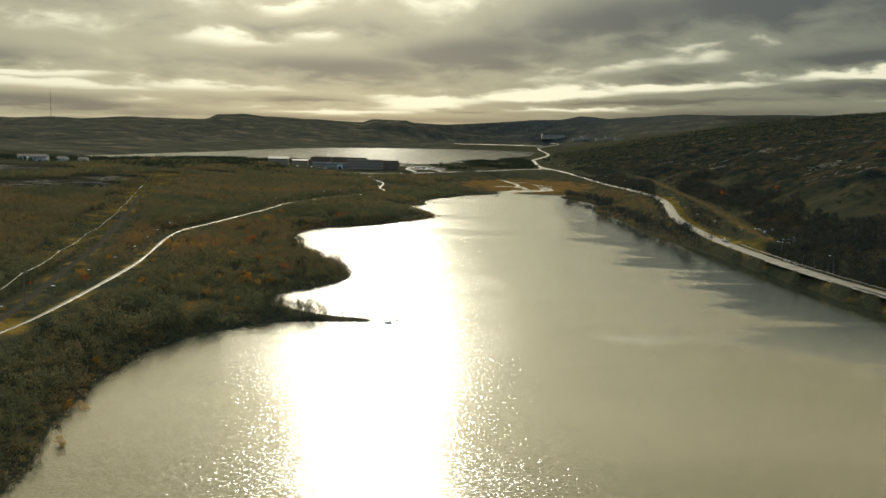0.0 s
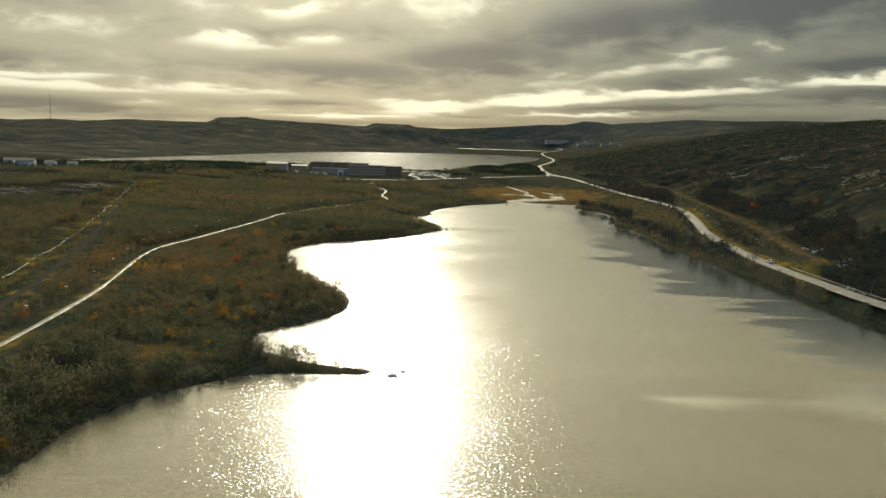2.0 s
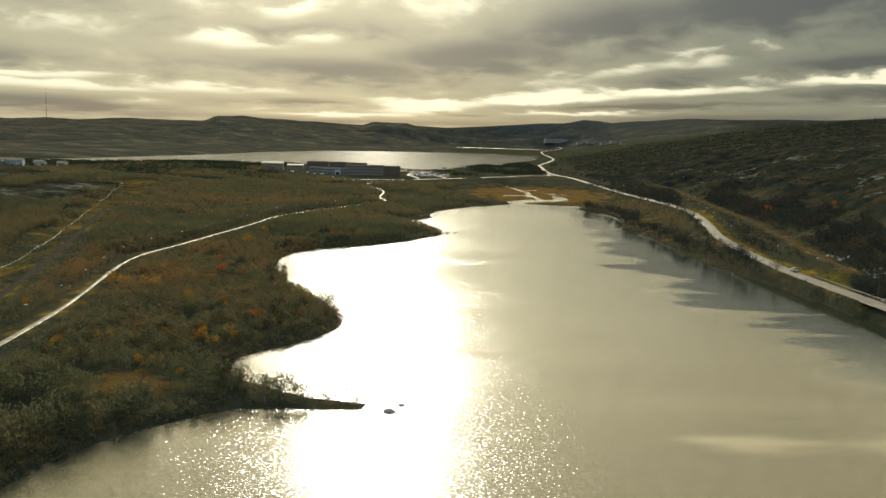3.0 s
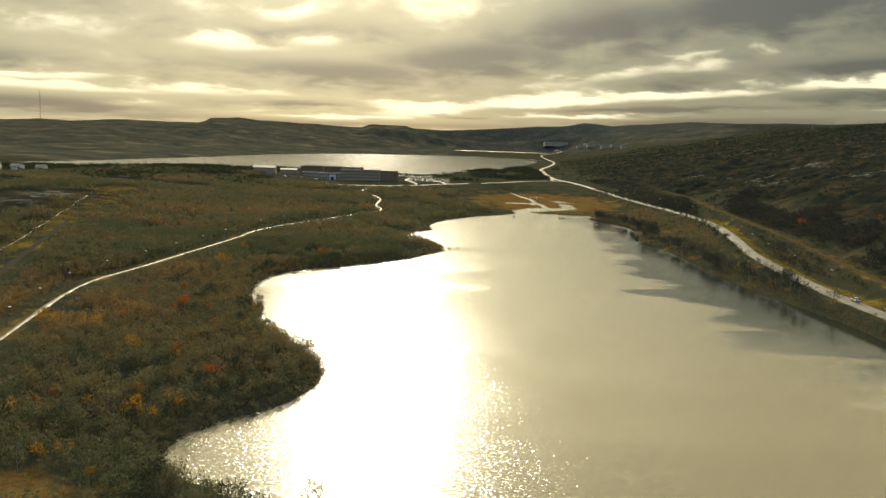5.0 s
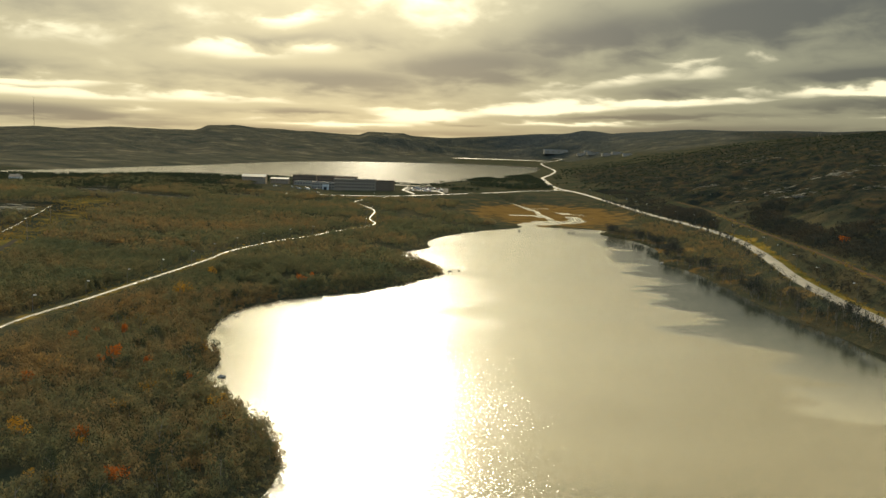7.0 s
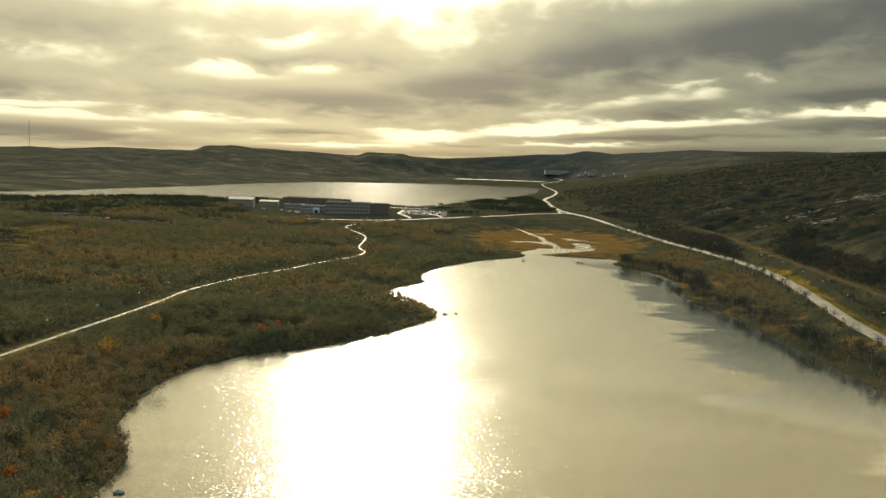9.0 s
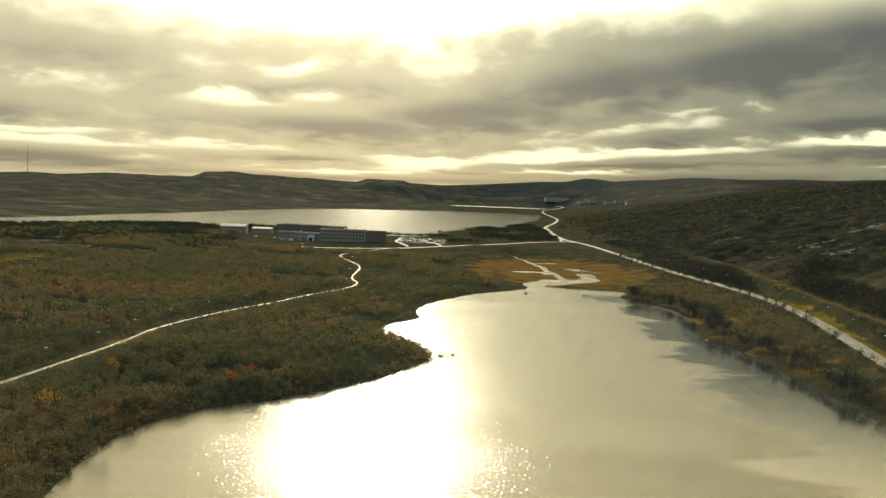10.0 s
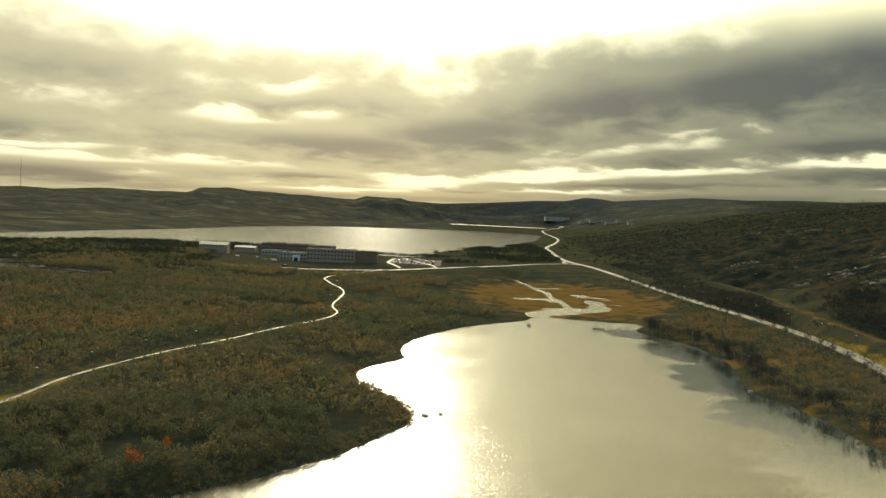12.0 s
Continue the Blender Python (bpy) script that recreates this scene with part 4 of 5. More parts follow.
def pylon(where, turn):
    """A tall H-shaped power pylon: two posts, a crossarm, a brace and hanging insulators."""
    b = thing("power_pylon", where, "dark H-shaped power pylon on the skyline of the hill", "pylon", turn=turn)
    for x in (-2.6, 2.6):
        bm = bmesh.new()
        tube(bm, (x, 0, -2), (x, 0, 17), 0.30, 0.22, 8)
        part("post", bm, WOOD, b)
    bm = bmesh.new()
    box(bm, -6.0, 6.0, -0.18, 0.18, 15.6, 16.1, 0.05)
    arm = part("crossarm", bm, WOOD, b)
    for p, q in (((-2.6, 0, 9), (2.6, 0, 15)), ((2.6, 0, 9), (-2.6, 0, 15))):
        bm = bmesh.new()
        tube(bm, p, q, 0.12, 0.12, 6)
        part("brace", bm, WOOD, b)
    for x in (-5.4, 0.0, 5.4):
        bm = bmesh.new()
        tube(bm, (x, 0, 15.6), (x, 0, 14.0), 0.14, 0.14, 8)
        part("insulator", bm, DULL_STEEL, arm)


pylon(at(920, 2321), 20)
pylon(at(975, 2330), 20)


# ---- car park and cars ----
DRY_ASPHALT = plain("grey_asphalt", (0.060, 0.055, 0.046), 0.95, 0, 0.3, 0.3, 0.03)


def pavement(name, x0, x1, y0, y1, z, label):
    xs, ys = np.linspace(x0, x1, 14), np.linspace(y0, y1, 14)
    gx, gy = np.meshgrid(xs, ys)
    return tagged(sheet(name, xs, ys, np.maximum(height(gx.ravel(), gy.ravel()).reshape(gx.shape) + 0.12, z) if z is None else height(gx.ravel(), gy.ravel()).reshape(gx.shape) + z, DRY_ASPHALT), label, "car park", kind="structure")


pavement("pavement_cars", -66, -8, 1196, 1310, 0.35, "wet asphalt car park beside the school")


LANES = (((-12, 1180, 5.3), (-22, 1215, 5.6), (-40, 1262, 5.8), (-52, 1300, 6)), ((-46, 1140, 5.2), (-58, 1180, 5.5), (-64, 1225, 5.8), (-62, 1290, 6)), ((-20, 1210, 5.6), (-40, 1222, 5.7), (-62, 1232, 5.8)))
for line in LANES:
    line = dense(curve_of(line, 6), 3.0)
    line[:, 2] = height(line[:, 0], line[:, 1]) + 0.40
    ribbon("road_park", line, 1.5, ASPHALT, "wet asphalt lane through the car park", "road")


def car(paint, label, van=False):
    """A parked car: body, cabin with windows, bumpers, four wheels and lights."""
    b = thing("car", (0, 0, 0), label, "car", "parked cars")
    bm = bmesh.new()
    h = 1.0 if not van else 1.3
    box(bm, -0.88, 0.88, -2.15, 2.15, 0.28, h, 0.16)
    body = part("body", bm, paint, b, smooth=False)
    bm = bmesh.new()
    top, z1 = (0.62, 1.46) if not van else (0.74, 2.05)
    base = [(-0.8, -1.55), (0.8, -1.55), (0.8, 1.75), (-0.8, 1.75)]
    crown = [(-top, -0.75), (top, -0.75), (top, 1.25), (-top, 1.25)] if not van else [(-top, -1.2), (top, -1.2), (top, 1.75), (-top, 1.75)]
    lo = [bm.verts.new((x, y, h - 0.03)) for x, y in base]
    hi = [bm.verts.new((x, y, z1)) for x, y in crown]
    bm.faces.new(hi)
    for i in range(4):
        bm.faces.new((lo[i], lo[(i + 1) % 4], hi[(i + 1) % 4], hi[i]))
    part("window", bm, GLASS, body, "dark car windows")
    bm = bmesh.new()
    box(bm, -top * 0.96, top * 0.96, crown[0][1] + 0.06, crown[2][1] - 0.06, z1 + 0.004, z1 + 0.05, 0.02)
    part("roof", bm, paint, body)
    for x in (-0.8, 0.8):
        for y in (-1.35, 1.35):
            bm = bmesh.new()
            bmesh.ops.create_cone(bm, cap_ends=True, segments=14, radius1=0.33, radius2=0.33, depth=0.22, matrix=pose(x, y, 0.33, 0, 90, 0))
            wheel = part("wheel", bm, TYRE, b)
            bm = bmesh.new()
            bmesh.ops.create_cone(bm, cap_ends=True, segments=10, radius1=0.18, radius2=0.18, depth=0.25, matrix=pose(x, y, 0.33, 0, 90, 0))
            part("rim", bm, STEEL, wheel)
    for x in (-0.62, 0.62):
        bm = bmesh.new()
        box(bm, x - 0.16, x + 0.16, -2.19, -2.12, 0.62, 0.8)
        part("headlight", bm, LAMP_WHITE, body)
    return b


PAINTS = [(plain("silver_paint", (0.45, 0.46, 0.47), 0.25, 0.5, 0.05, 1.0), "silver car parked by the school"), (plain("white_paint", (0.75, 0.75, 0.74), 0.25, 0, 0.05, 1.0), "white car parked by the school"),
          (plain("dark_blue_paint", (0.02, 0.03, 0.06), 0.22, 0, 0.1, 1.0), "dark blue car parked by the school"), (plain("black_paint", (0.015, 0.015, 0.016), 0.22, 0, 0.1, 1.0), "black car parked by the school"),
          (plain("red_paint", (0.25, 0.02, 0.015), 0.25, 0, 0.1, 1.0), "red car parked by the school")]
cars = [car(p, l) for p, l in PAINTS]
rnd = random.Random(4)
spots = [(-54 + 2.9 * i, 1212 + 19 * j, 8 * rnd.uniform(-1, 1) + 180 * (j % 2)) for j in range(5) for i in range(14) if rnd.random() < 0.72]
spots += [(-150, 1098, 72), (-160, 1146, 10), (-172, 1152, 90), (-185, 1160, 20), (-191, 1166, 25), (-178, 1142, 95), (-204, 1158, 5), (-212, 1170, 60)]
used = set()
for x, y, turn in spots:
    k = rnd.choice((0, 0, 1, 1, 2, 3, 3, 4))
    lift = 0.36 if x > -60 else 0.06
    m_ = pose(*at(x, y, lift), 0, 0, turn)
    if k in used:
        copy_thing(cars[k], m_)
    else:
        cars[k].matrix_world = m_
        used.add(k)
for k in set(range(len(cars))) - used:
    cars[k].matrix_world = pose(*at(-30 + 3 * k, 1266, 0.36), 0, 0, 0)
van = car(PAINTS[1][0], "white van parked in front of the school", True)
van.matrix_world = pose(*at(-168, 1140, 0.06), 0, 0, 80)


def along(line, y):
    """A point of a road at that y, with its height and heading."""
    k = int(np.argmin(np.abs(line[:, 1] - y)))
    k = min(max(k, 1), len(line) - 2)
    t = line[k + 1, :2] - line[k - 1, :2]
    t = t / np.linalg.norm(t)
    return line[k], t


p_, t_ = along(dense(MAIN_ROAD, 1.0), 424)
driver = copy_thing(cars[0], pose(p_[0] + 1.6, p_[1], p_[2] + 0.13, 0, 0, math.degrees(math.atan2(-t_[0], t_[1])) + 180))
tagged(driver, "silver car on the wet lake road", "car")


# ---- lamps, rails, poles ----
def street_lamp(tall, arm, label, group):
    b = thing("street_lamp", (0, 0, 0), label, "lamp post", group)
    bm = bmesh.new()
    tube(bm, (0, 0, -0.4), (0, 0, tall), 0.075, 0.045, 8)
    part("pole", bm, DULL_STEEL, b)
    bm = bmesh.new()
    tube(bm, (0, 0, -0.3), (0, 0, 0.9), 0.12, 0.11, 8)
    part("base", bm, DULL_STEEL, b)
    bm = bmesh.new()
    tube(bm, (0, 0, tall - 0.1), (arm, 0, tall + 0.15), 0.04, 0.035, 6)
    part("arm", bm, DULL_STEEL, b)
    bm = bmesh.new()
    box(bm, arm - 0.1, arm + 0.65, -0.17, 0.17, tall + 0.06, tall + 0.24, 0.06)
    head = part("head", bm, LAMP_WHITE, b, "pale lamp head")
    bm = bmesh.new()
    box(bm, arm, arm + 0.55, -0.12, 0.12, tall + 0.03, tall + 0.055)
    part("lens", bm, GLASS, head)
    return b


def lamps_along(line, ys, off, tall, arm, label, group):
    first = None
    for y in ys:
        p, t = along(line, y)
        n_ = np.array((t[1], -t[0])) * off
        x, y_ = p[0] + n_[0], p[1] + n_[1]
        turn = math.degrees(math.atan2(t[1], t[0])) - 90 + (180 if off > 0 else 0)
        m_ = pose(x, y_, float(height(x, y_)[0]), 0, 0, turn)
        if first is None:
            first = street_lamp(tall, arm, label, group)
            first.matrix_world = m_
        else:
            copy_thing(first, m_)


FP, MR = dense(FOOT_PATH, 1.0), dense(MAIN_ROAD, 1.0)
lamps_along(FP, list(np.arange(175, 700, 28.0)) + [760, 830, 880, 930, 1060], -2.6, 5.0, 0.5, "slim grey path lamp with a pale head", "lamps along the footpath")
lamps_along(MR, list(np.arange(240, 1340, 42.0)), 5.2, 7.5, 1.4, "grey street lamp beside the lake road", "lamps along the road")


def guard_rail(line, y0, y1, off, label):
    """A steel crash barrier: a ribbed beam on short posts."""
    pts = [along(line, y) for y in np.arange(y0, y1, 4.0)]
    row = [(p[0] + t[1] * off, p[1] - t[0] * off, p[2] + 0.08) for p, t in pts]
    b = thing("guard_rail", row[0], label, "guard rail")
    o = Vector(row[0])
    bm = bmesh.new()
    for p, q in zip(row, row[1:]):
        p, q = Vector(p) - o, Vector(q) - o
        for dz, r in ((0.78, 0.10), (0.58, 0.10), (0.68, 0.06)):
            tube(bm, p + Vector((0, 0, dz)), q + Vector((0, 0, dz)), r, r, 6)
    part("beam", bm, DULL_STEEL, b, "dull galvanised beam")
    post = None
    for p in row:
        if post is None:
            bm = bmesh.new()
            box(bm, -0.06, 0.06, -0.05, 0.05, -0.6, 0.75)
            post = part("post", bm, DULL_STEEL, b)
            post.location = Vector(p) - o
        else:
            k = new("post", post.data)
            k.parent, k.location = b, Vector(p) - o


guard_rail(MR, 190, 412, 3.9, "steel guard rail on the hill side of the road")
guard_rail(MR, 190, 300, -3.9, "steel guard rail above the lake shore")

POLES = [(-78, 112), (-86, 150), (-95, 188), (-104, 226), (-113, 265), (-124, 309), (-134, 350), (-150, 405), (-166, 458), (-182, 512), (-200, 570), (-219, 632)]


def power_line():
    first = None
    tops = []
    for x, y in POLES:
        g = float(np.interp(y, [100, 230, 330, 420, 640], [6.2, 6.8, 7.2, 8.2, 11.5]))
        if first is None:
            b = thing("power_pole", (x, y, g), "weathered wooden power pole in the scrub", "power pole", "poles of the overhead line")
            bm = bmesh.new()
            tube(bm, (0, 0, -4.0), (0, 0, 8.6), 0.15, 0.10, 8)
            part("pole", bm, WOOD, b)
            bm = bmesh.new()
            box(bm, -0.8, 0.8, -0.06, 0.06, 8.2, 8.34)
            arm = part("crossarm", bm, WOOD, b)
            for k in (-0.7, 0, 0.7):
                bm = bmesh.new()
                tube(bm, (k, 0, 8.34), (k, 0, 8.62), 0.06, 0.035, 8)
                part("insulator", bm, LAMP_WHITE, arm)
            first = b
        else:
            copy_thing(first, pose(x, y, g, 0, 0, 18))
        tops.append(Vector((x, y, g + 8.62)))
    for p, q in zip(tops, tops[1:]):
        bm = bmesh.new()
        across = Vector((q.y - p.y, p.x - q.x, 0)).normalized() * 0.024
        prev = None
        for i in range(15):
            f = i / 14
            v = p.lerp(q, f) + Vector((0, 0, -0.8 * 4 * f * (1 - f))) - p
            ring = [bm.verts.new(v + across * math.cos(k * 1.2566) + Vector((0, 0, 0.024 * math.sin(k * 1.2566)))) for k in range(5)]
            if prev:
                for k in range(5):
                    bm.faces.new((prev[k], prev[(k + 1) % 5], ring[(k + 1) % 5], ring[k]))
            prev = ring
        c = tagged(part("power_cable", bm, CABLE), "shining sagging cable between two power poles", "cable", "spans of the overhead line")
        c.location = p


power_line()


# ---- stones and driftwood in the water ----
def stone(where, size, flat, seed, label):
    bm = bmesh.new()
    bmesh.ops.create_icosphere(bm, subdivisions=3, radius=1.0)
    for v in bm.verts:
        k = 1 + 0.45 * noise.noise(v.co * 1.3 + Vector((seed, 0, 0))) + 0.15 * noise.noise(v.co * 4 + Vector((0, seed, 0)))
        v.co = Vector((v.co.x * size * k, v.co.y * size * 0.7 * k, v.co.z * flat * k))
    ob = tagged(part("rock", bm, ROCK), label, "rock")
    ob.location = where
    return ob


for i, (x, y, r, f) in enumerate(((-11.6, 246.0, 1.3, 0.6), (-9.5, 250.0, 0.7, 0.4), (-3.6, 574, 1.0, 0.5), (0.8, 577, 0.6, 0.4), (46, 789, 1.1, 0.8), (-58, 383, 1.0, 0.6), (110, 632, 1.2, 0.6), (-56, 372, 0.8, 0.5))):
    stone((x, y, 0.0), r, f, i * 3.1, "dark wet rock standing out of the lake")


def boulders():
    rng = np.random.default_rng(61)
    made = [stone((0, 0, 0), 1.0, 0.8, 40 + k * 2.3, "pale broken boulder in a heap on the slope") for k in range(4)]
    for k, ob in enumerate(made):
        ob.name = "boulder"
        ob.data.materials[0] = PALE_ROCK
        tagged(ob, "", "", "blasted boulders beside the road")
    spots = []
    for cx, cy, spread_, n_ in ((163.5, 440, 3.5, 12), (162.6, 404, 6.0, 16), (146.5, 362, 2.6, 9), (147.0, 352, 2.0, 6)):
        for _ in range(n_):
            spots.append((cx + rng.normal(0, spread_ * 0.35), cy + rng.normal(0, spread_), rng.uniform(0.35, 0.95)))
    for i, (x, y, r) in enumerate(spots):
        m_ = pose(x, y, float(height(x, y)[0]) + r * 0.25, rng.uniform(-20, 20), rng.uniform(-20, 20), rng.uniform(0, 360))
        m_ = m_ @ Matrix.Diagonal((r, r, r, 1))
        if i < 4:
            made[i].matrix_world = m_
        else:
            copy_thing(made[i % 4], m_)


def log(where, turn):
    b = thing("driftwood_log", where, "dark drifted log lying in the shallow water", "log", turn=turn)
    bm = bmesh.new()
    pts = [Vector((-3.2 + 6.4 * i / 8, 0.15 * math.sin(i), 0.12 * math.sin(i * 1.7))) for i in range(9)]
    for i in range(8):
        tube(bm, pts[i], pts[i + 1], 0.42 - 0.03 * i, 0.39 - 0.03 * i, 9)
    part("trunk", bm, WOOD, b)
    for x, q in ((-2.0, (-2.5, 0.9, 0.9)), (0.5, (1.1, -0.8, 0.8)), (-3.0, (-3.9, -0.7, 0.7))):
        bm = bmesh.new()
        tube(bm, (x, 0, 0.1), q, 0.12, 0.05, 6)
        part("branch", bm, WOOD, b)


boulders()
log((84, 790, 0.1), 5)


# ---- trees and scrub ----
def quad_cloud(rng, n, w, h, low, leaf, ragged=0.5):
    """Corner points of n small leaf sprays spread through an uneven crown."""
    out = []
    lobes = [(rng.normal(0, 0.32, 2) * w, rng.uniform(0.45, 0.8)) for _ in range(5)]
    while len(out) < n:
        c, zc = lobes[rng.integers(5)]
        v = rng.normal(0, 1, 3)
        v *= rng.uniform(0.25, 1.0) ** 0.5 / np.linalg.norm(v)
        p = np.array((c[0] + v[0] * w * 0.34, c[1] + v[1] * w * 0.34, low + (h - low) * (zc + v[2] * 0.42 * (1 + ragged * rng.uniform(-0.4, 0.4)))))
        if p[2] < low * 0.6 or p[2] > h * 1.05:
            continue
        a = rng.normal(0, 1, 3) * (0.7, 0.7, 1.2)
        a /= np.linalg.norm(a)
        b = np.cross(a, rng.normal(0, 1, 3))
        b /= np.linalg.norm(b)
        s = leaf * rng.uniform(0.55, 1.45)
        a, b = a * s * 1.35, b * s * rng.uniform(0.40, 0.85)
        out.append([p - a - b, p + a, p - a * 0.6 + b])
    return np.array(out)


def stems(rng, n, w, h, r):
    """Thin three-sided stems leaning out from the foot."""
    out = []
    for _ in range(n):
        t = np.array((*(rng.normal(0, 0.22, 2) * w), h * rng.uniform(0.55, 0.95)))
        f = np.array((*(rng.normal(0, 0.05, 2) * w), -0.3))
        for k in range(3):
            a0, a1 = k * 2.0944, (k + 1) * 2.0944
            u0, u1 = np.array((math.cos(a0), math.sin(a0), 0)) * r, np.array((math.cos(a1), math.sin(a1), 0)) * r
            out += [[f + u0, f + u1, t + u1 * 0.3], [f + u0, t + u1 * 0.3, t + u0 * 0.3]]
    return np.array(out)


def bush_shape(seed, n, w, h, leaf):
    rng = np.random.default_rng(seed)
    return np.concatenate([quad_cloud(rng, n, w, h, h * 0.12, leaf), stems(rng, 2, w, h, 0.05)])


SHAPES_NEAR = [bush_shape(k, 120, 3.2, 4.0, 0.20) for k in range(8)]
SHAPES_FAR = [bush_shape(50 + k, 40, 3.4, 3.8, 0.40) for k in range(6)]
SHAPES_LOW = [bush_shape(80 + k, 18, 3.4, 2.6, 0.50) for k in range(5)]


def scatter(name, label, xs, ys, sizes, shapes, mat, category, tint_shift=0.0, seed=1, aim=None):
    """One mesh of many bushes, each turned, scaled and tinted by itself."""
    rng = np.random.default_rng(seed)
    zs = height(xs, ys)
    kind = rng.integers(len(shapes), size=len(xs))
    turn = rng.uniform(0, 6.283, len(xs))
    if aim is not None:
        turn = rng.normal(aim, 0.35, len(xs))
    wide = sizes * rng.uniform(0.8, 1.25, len(xs))
    tint = np.clip(0.36 + 0.42 * fbm(xs, ys, 34.0, 3) + 0.10 * rng.normal(0, 1, len(xs)) + tint_shift, 0.01, 0.99)
    co, tints = [], []
    for k, shape in enumerate(shapes):
        m_ = kind == k
        c, s_ = np.cos(turn[m_])[:, None, None], np.sin(turn[m_])[:, None, None]
        X = (shape[None, :, :, 0] * c - shape[None, :, :, 1] * s_) * wide[m_][:, None, None] + xs[m_][:, None, None]
        Y = (shape[None, :, :, 0] * s_ + shape[None, :, :, 1] * c) * wide[m_][:, None, None] + ys[m_][:, None, None]
        Z = shape[None, :, :, 2] * sizes[m_][:, None, None] + zs[m_][:, None, None]
        co.append(np.stack([X, Y, Z], axis=-1).reshape(-1, 3))
        tints.append(np.repeat(tint[m_], shape.shape[0] * 3))
    co, tints = np.concatenate(co), np.concatenate(tints)
    me = mesh_of(name, co, np.arange(len(co)).reshape(-1, 3))
    me.attributes.new("tint", "FLOAT", "POINT").data.foreach_set("value", tints.astype(np.float32))
    me.materials.append(mat)
    return tagged(new(name, me), label, category, kind="stuff")


def sites(x0, x1, y0, y1, step, seed):
    rng = np.random.default_rng(seed)
    gx, gy = np.meshgrid(np.arange(x0, x1, step), np.arange(y0, y1, step))
    x = gx.ravel() + rng.uniform(-0.5, 0.5, gx.size) * step
    y = gy.ravel() + rng.uniform(-0.5, 0.5, gx.size) * step
    z, c = land(x, y)
    return x, y, z, c, rng


def plant():
    # left bank, close
    x, y, z, c, rng = sites(-250, 0, 95, 560, 2.5, 11)
    ok = (c["d1"] > 0.3) & (c["way"] > np.where(y < 420, 3.6, 1.8)) & (c["meadow"] < 0.22) & (c["marsh"] < 0.36 + 0.2 * rng.random(x.size)) & (x < 20)
    ok &= (x > -95 - 0.45 * (y - 95)) & (fbm(x, y, 26.0, 3) > -0.42)
    edge = np.clip(c["d1"] / 5, 0.62, 1) * np.clip((c["way"] + 1) / 5, 0.5, 1)
    edge *= np.clip(c["way"] / 9, 0.28, 1)
    size = rng.uniform(0.6, 1.4, x.size) * edge * (0.85 + 0.35 * fbm(x, y, 45.0, 2))
    scatter("birch_scrub", "dense autumn birch and willow scrub on the bank", x[ok], y[ok], size[ok], SHAPES_NEAR, SCRUB, "scrub", 0.20 * ease((y[ok] - 245) / 60) * ease((500 - y[ok]) / 60) - 0.04, 21)
    # left bank, farther on
    x, y, z, c, rng = sites(-420, 30, 330, 1200, 4.3, 12)
    ok = (c["d1"] > 1.5) & (c["d2"] > 3) & (c["way"] > 2.0) & (c["meadow"] < 0.25) & (rng.random(x.size) > 0.8 * c["marsh"]) & (c["rock"] < 0.30) & ((y > 560) | (x < -250))
    ok &= fbm(x, y, 40.0, 3) > -0.35
    ok &= ((y < 1040 + 30 * fbm(x, y, 50.0, 2)) | (x < -240)) & (c["marsh"] < 0.30)
    size = rng.uniform(0.6, 1.25, x.size) * np.clip(c["d1"] / 10, 0.5, 1) * np.clip(c["way"] / 11, 0.3, 1)
    scatter("birch_scrub", "brown and green birch scrub covering the low land", x[ok], y[ok], size[ok], SHAPES_FAR, SCRUB, "scrub", -0.12, 22)
    # right shore, up to the road and between road and track
    x, y, z, c, rng = sites(90, 340, 180, 1330, 3.1, 13)
    ok = (c["d1"] > 0.4) & (c["way"] > 3.5) & (c["verge"] > np.interp(y, [330, 400, 780, 860], [5.0, 9.5, 9.5, 5.0])) & (c["marsh"] < 0.32 + 0.1 * rng.random(x.size)) & (c["u"] < np.interp(y, [300, 600, 900], [52, 42, 40]) + 30 * fbm(x, y, 60.0, 2)) & (fbm(x, y, 22.0, 3) > -0.40)
    size = rng.uniform(0.5, 1.2, x.size) * np.clip(c["d1"] / 6, 0.5, 1) * np.clip(c["way"] / 11, 0.55, 1)
    ok &= ~((y > 1090) & (x < 190))
    size *= np.interp(y, [900, 1000], [1.0, 0.55])
    low = ok & (c["u"] < -14) & (rng.random(x.size) < 0.8)
    scatter("birch_scrub", "olive and brown scrub between the shore and the road", x[low], y[low], 0.62 * size[low], SHAPES_FAR, SCRUB, "scrub", 0.08, 30)
    ok &= c["u"] > -14
    scatter("birch_scrub", "leafless birch scrub on the slope above the road", x[ok], y[ok], size[ok], SHAPES_FAR, BARE, "scrub", 0.0, 23)
    # low bushes on the rocky hill
    x, y, z, c, rng = sites(170, 900, 250, 1900, 9.5, 14)
    ok = (c["u"] > 40) & (fbm(x, y, 55.0, 4) > 0.02)
    size = rng.uniform(0.35, 0.9, x.size)
    scatter("hill_scrub", "low dark juniper and willow scrub on the rocky hill", x[ok], y[ok], size[ok], SHAPES_LOW, GREEN, "scrub", 0.0, 24)
    # low scrub down the valley
    x, y, z, c, rng = sites(165, 1150, 1250, 3000, 13.0, 34)
    ok = (c["u"] > 6) & (c["d2"] > 4) & (fbm(x, y, 90.0, 4) > -0.10) & (np.abs(x) < 0.62 * y)
    size = rng.uniform(0.5, 1.3, x.size)
    scatter("hill_scrub", "dark scrub thickets down the far valley", x[ok], y[ok], size[ok], SHAPES_LOW, GREEN, "scrub", 0.0, 35)
    # woods by the far lake
    x, y, z, c, rng = sites(-640, 170, 1180, 2050, 6.2, 15)
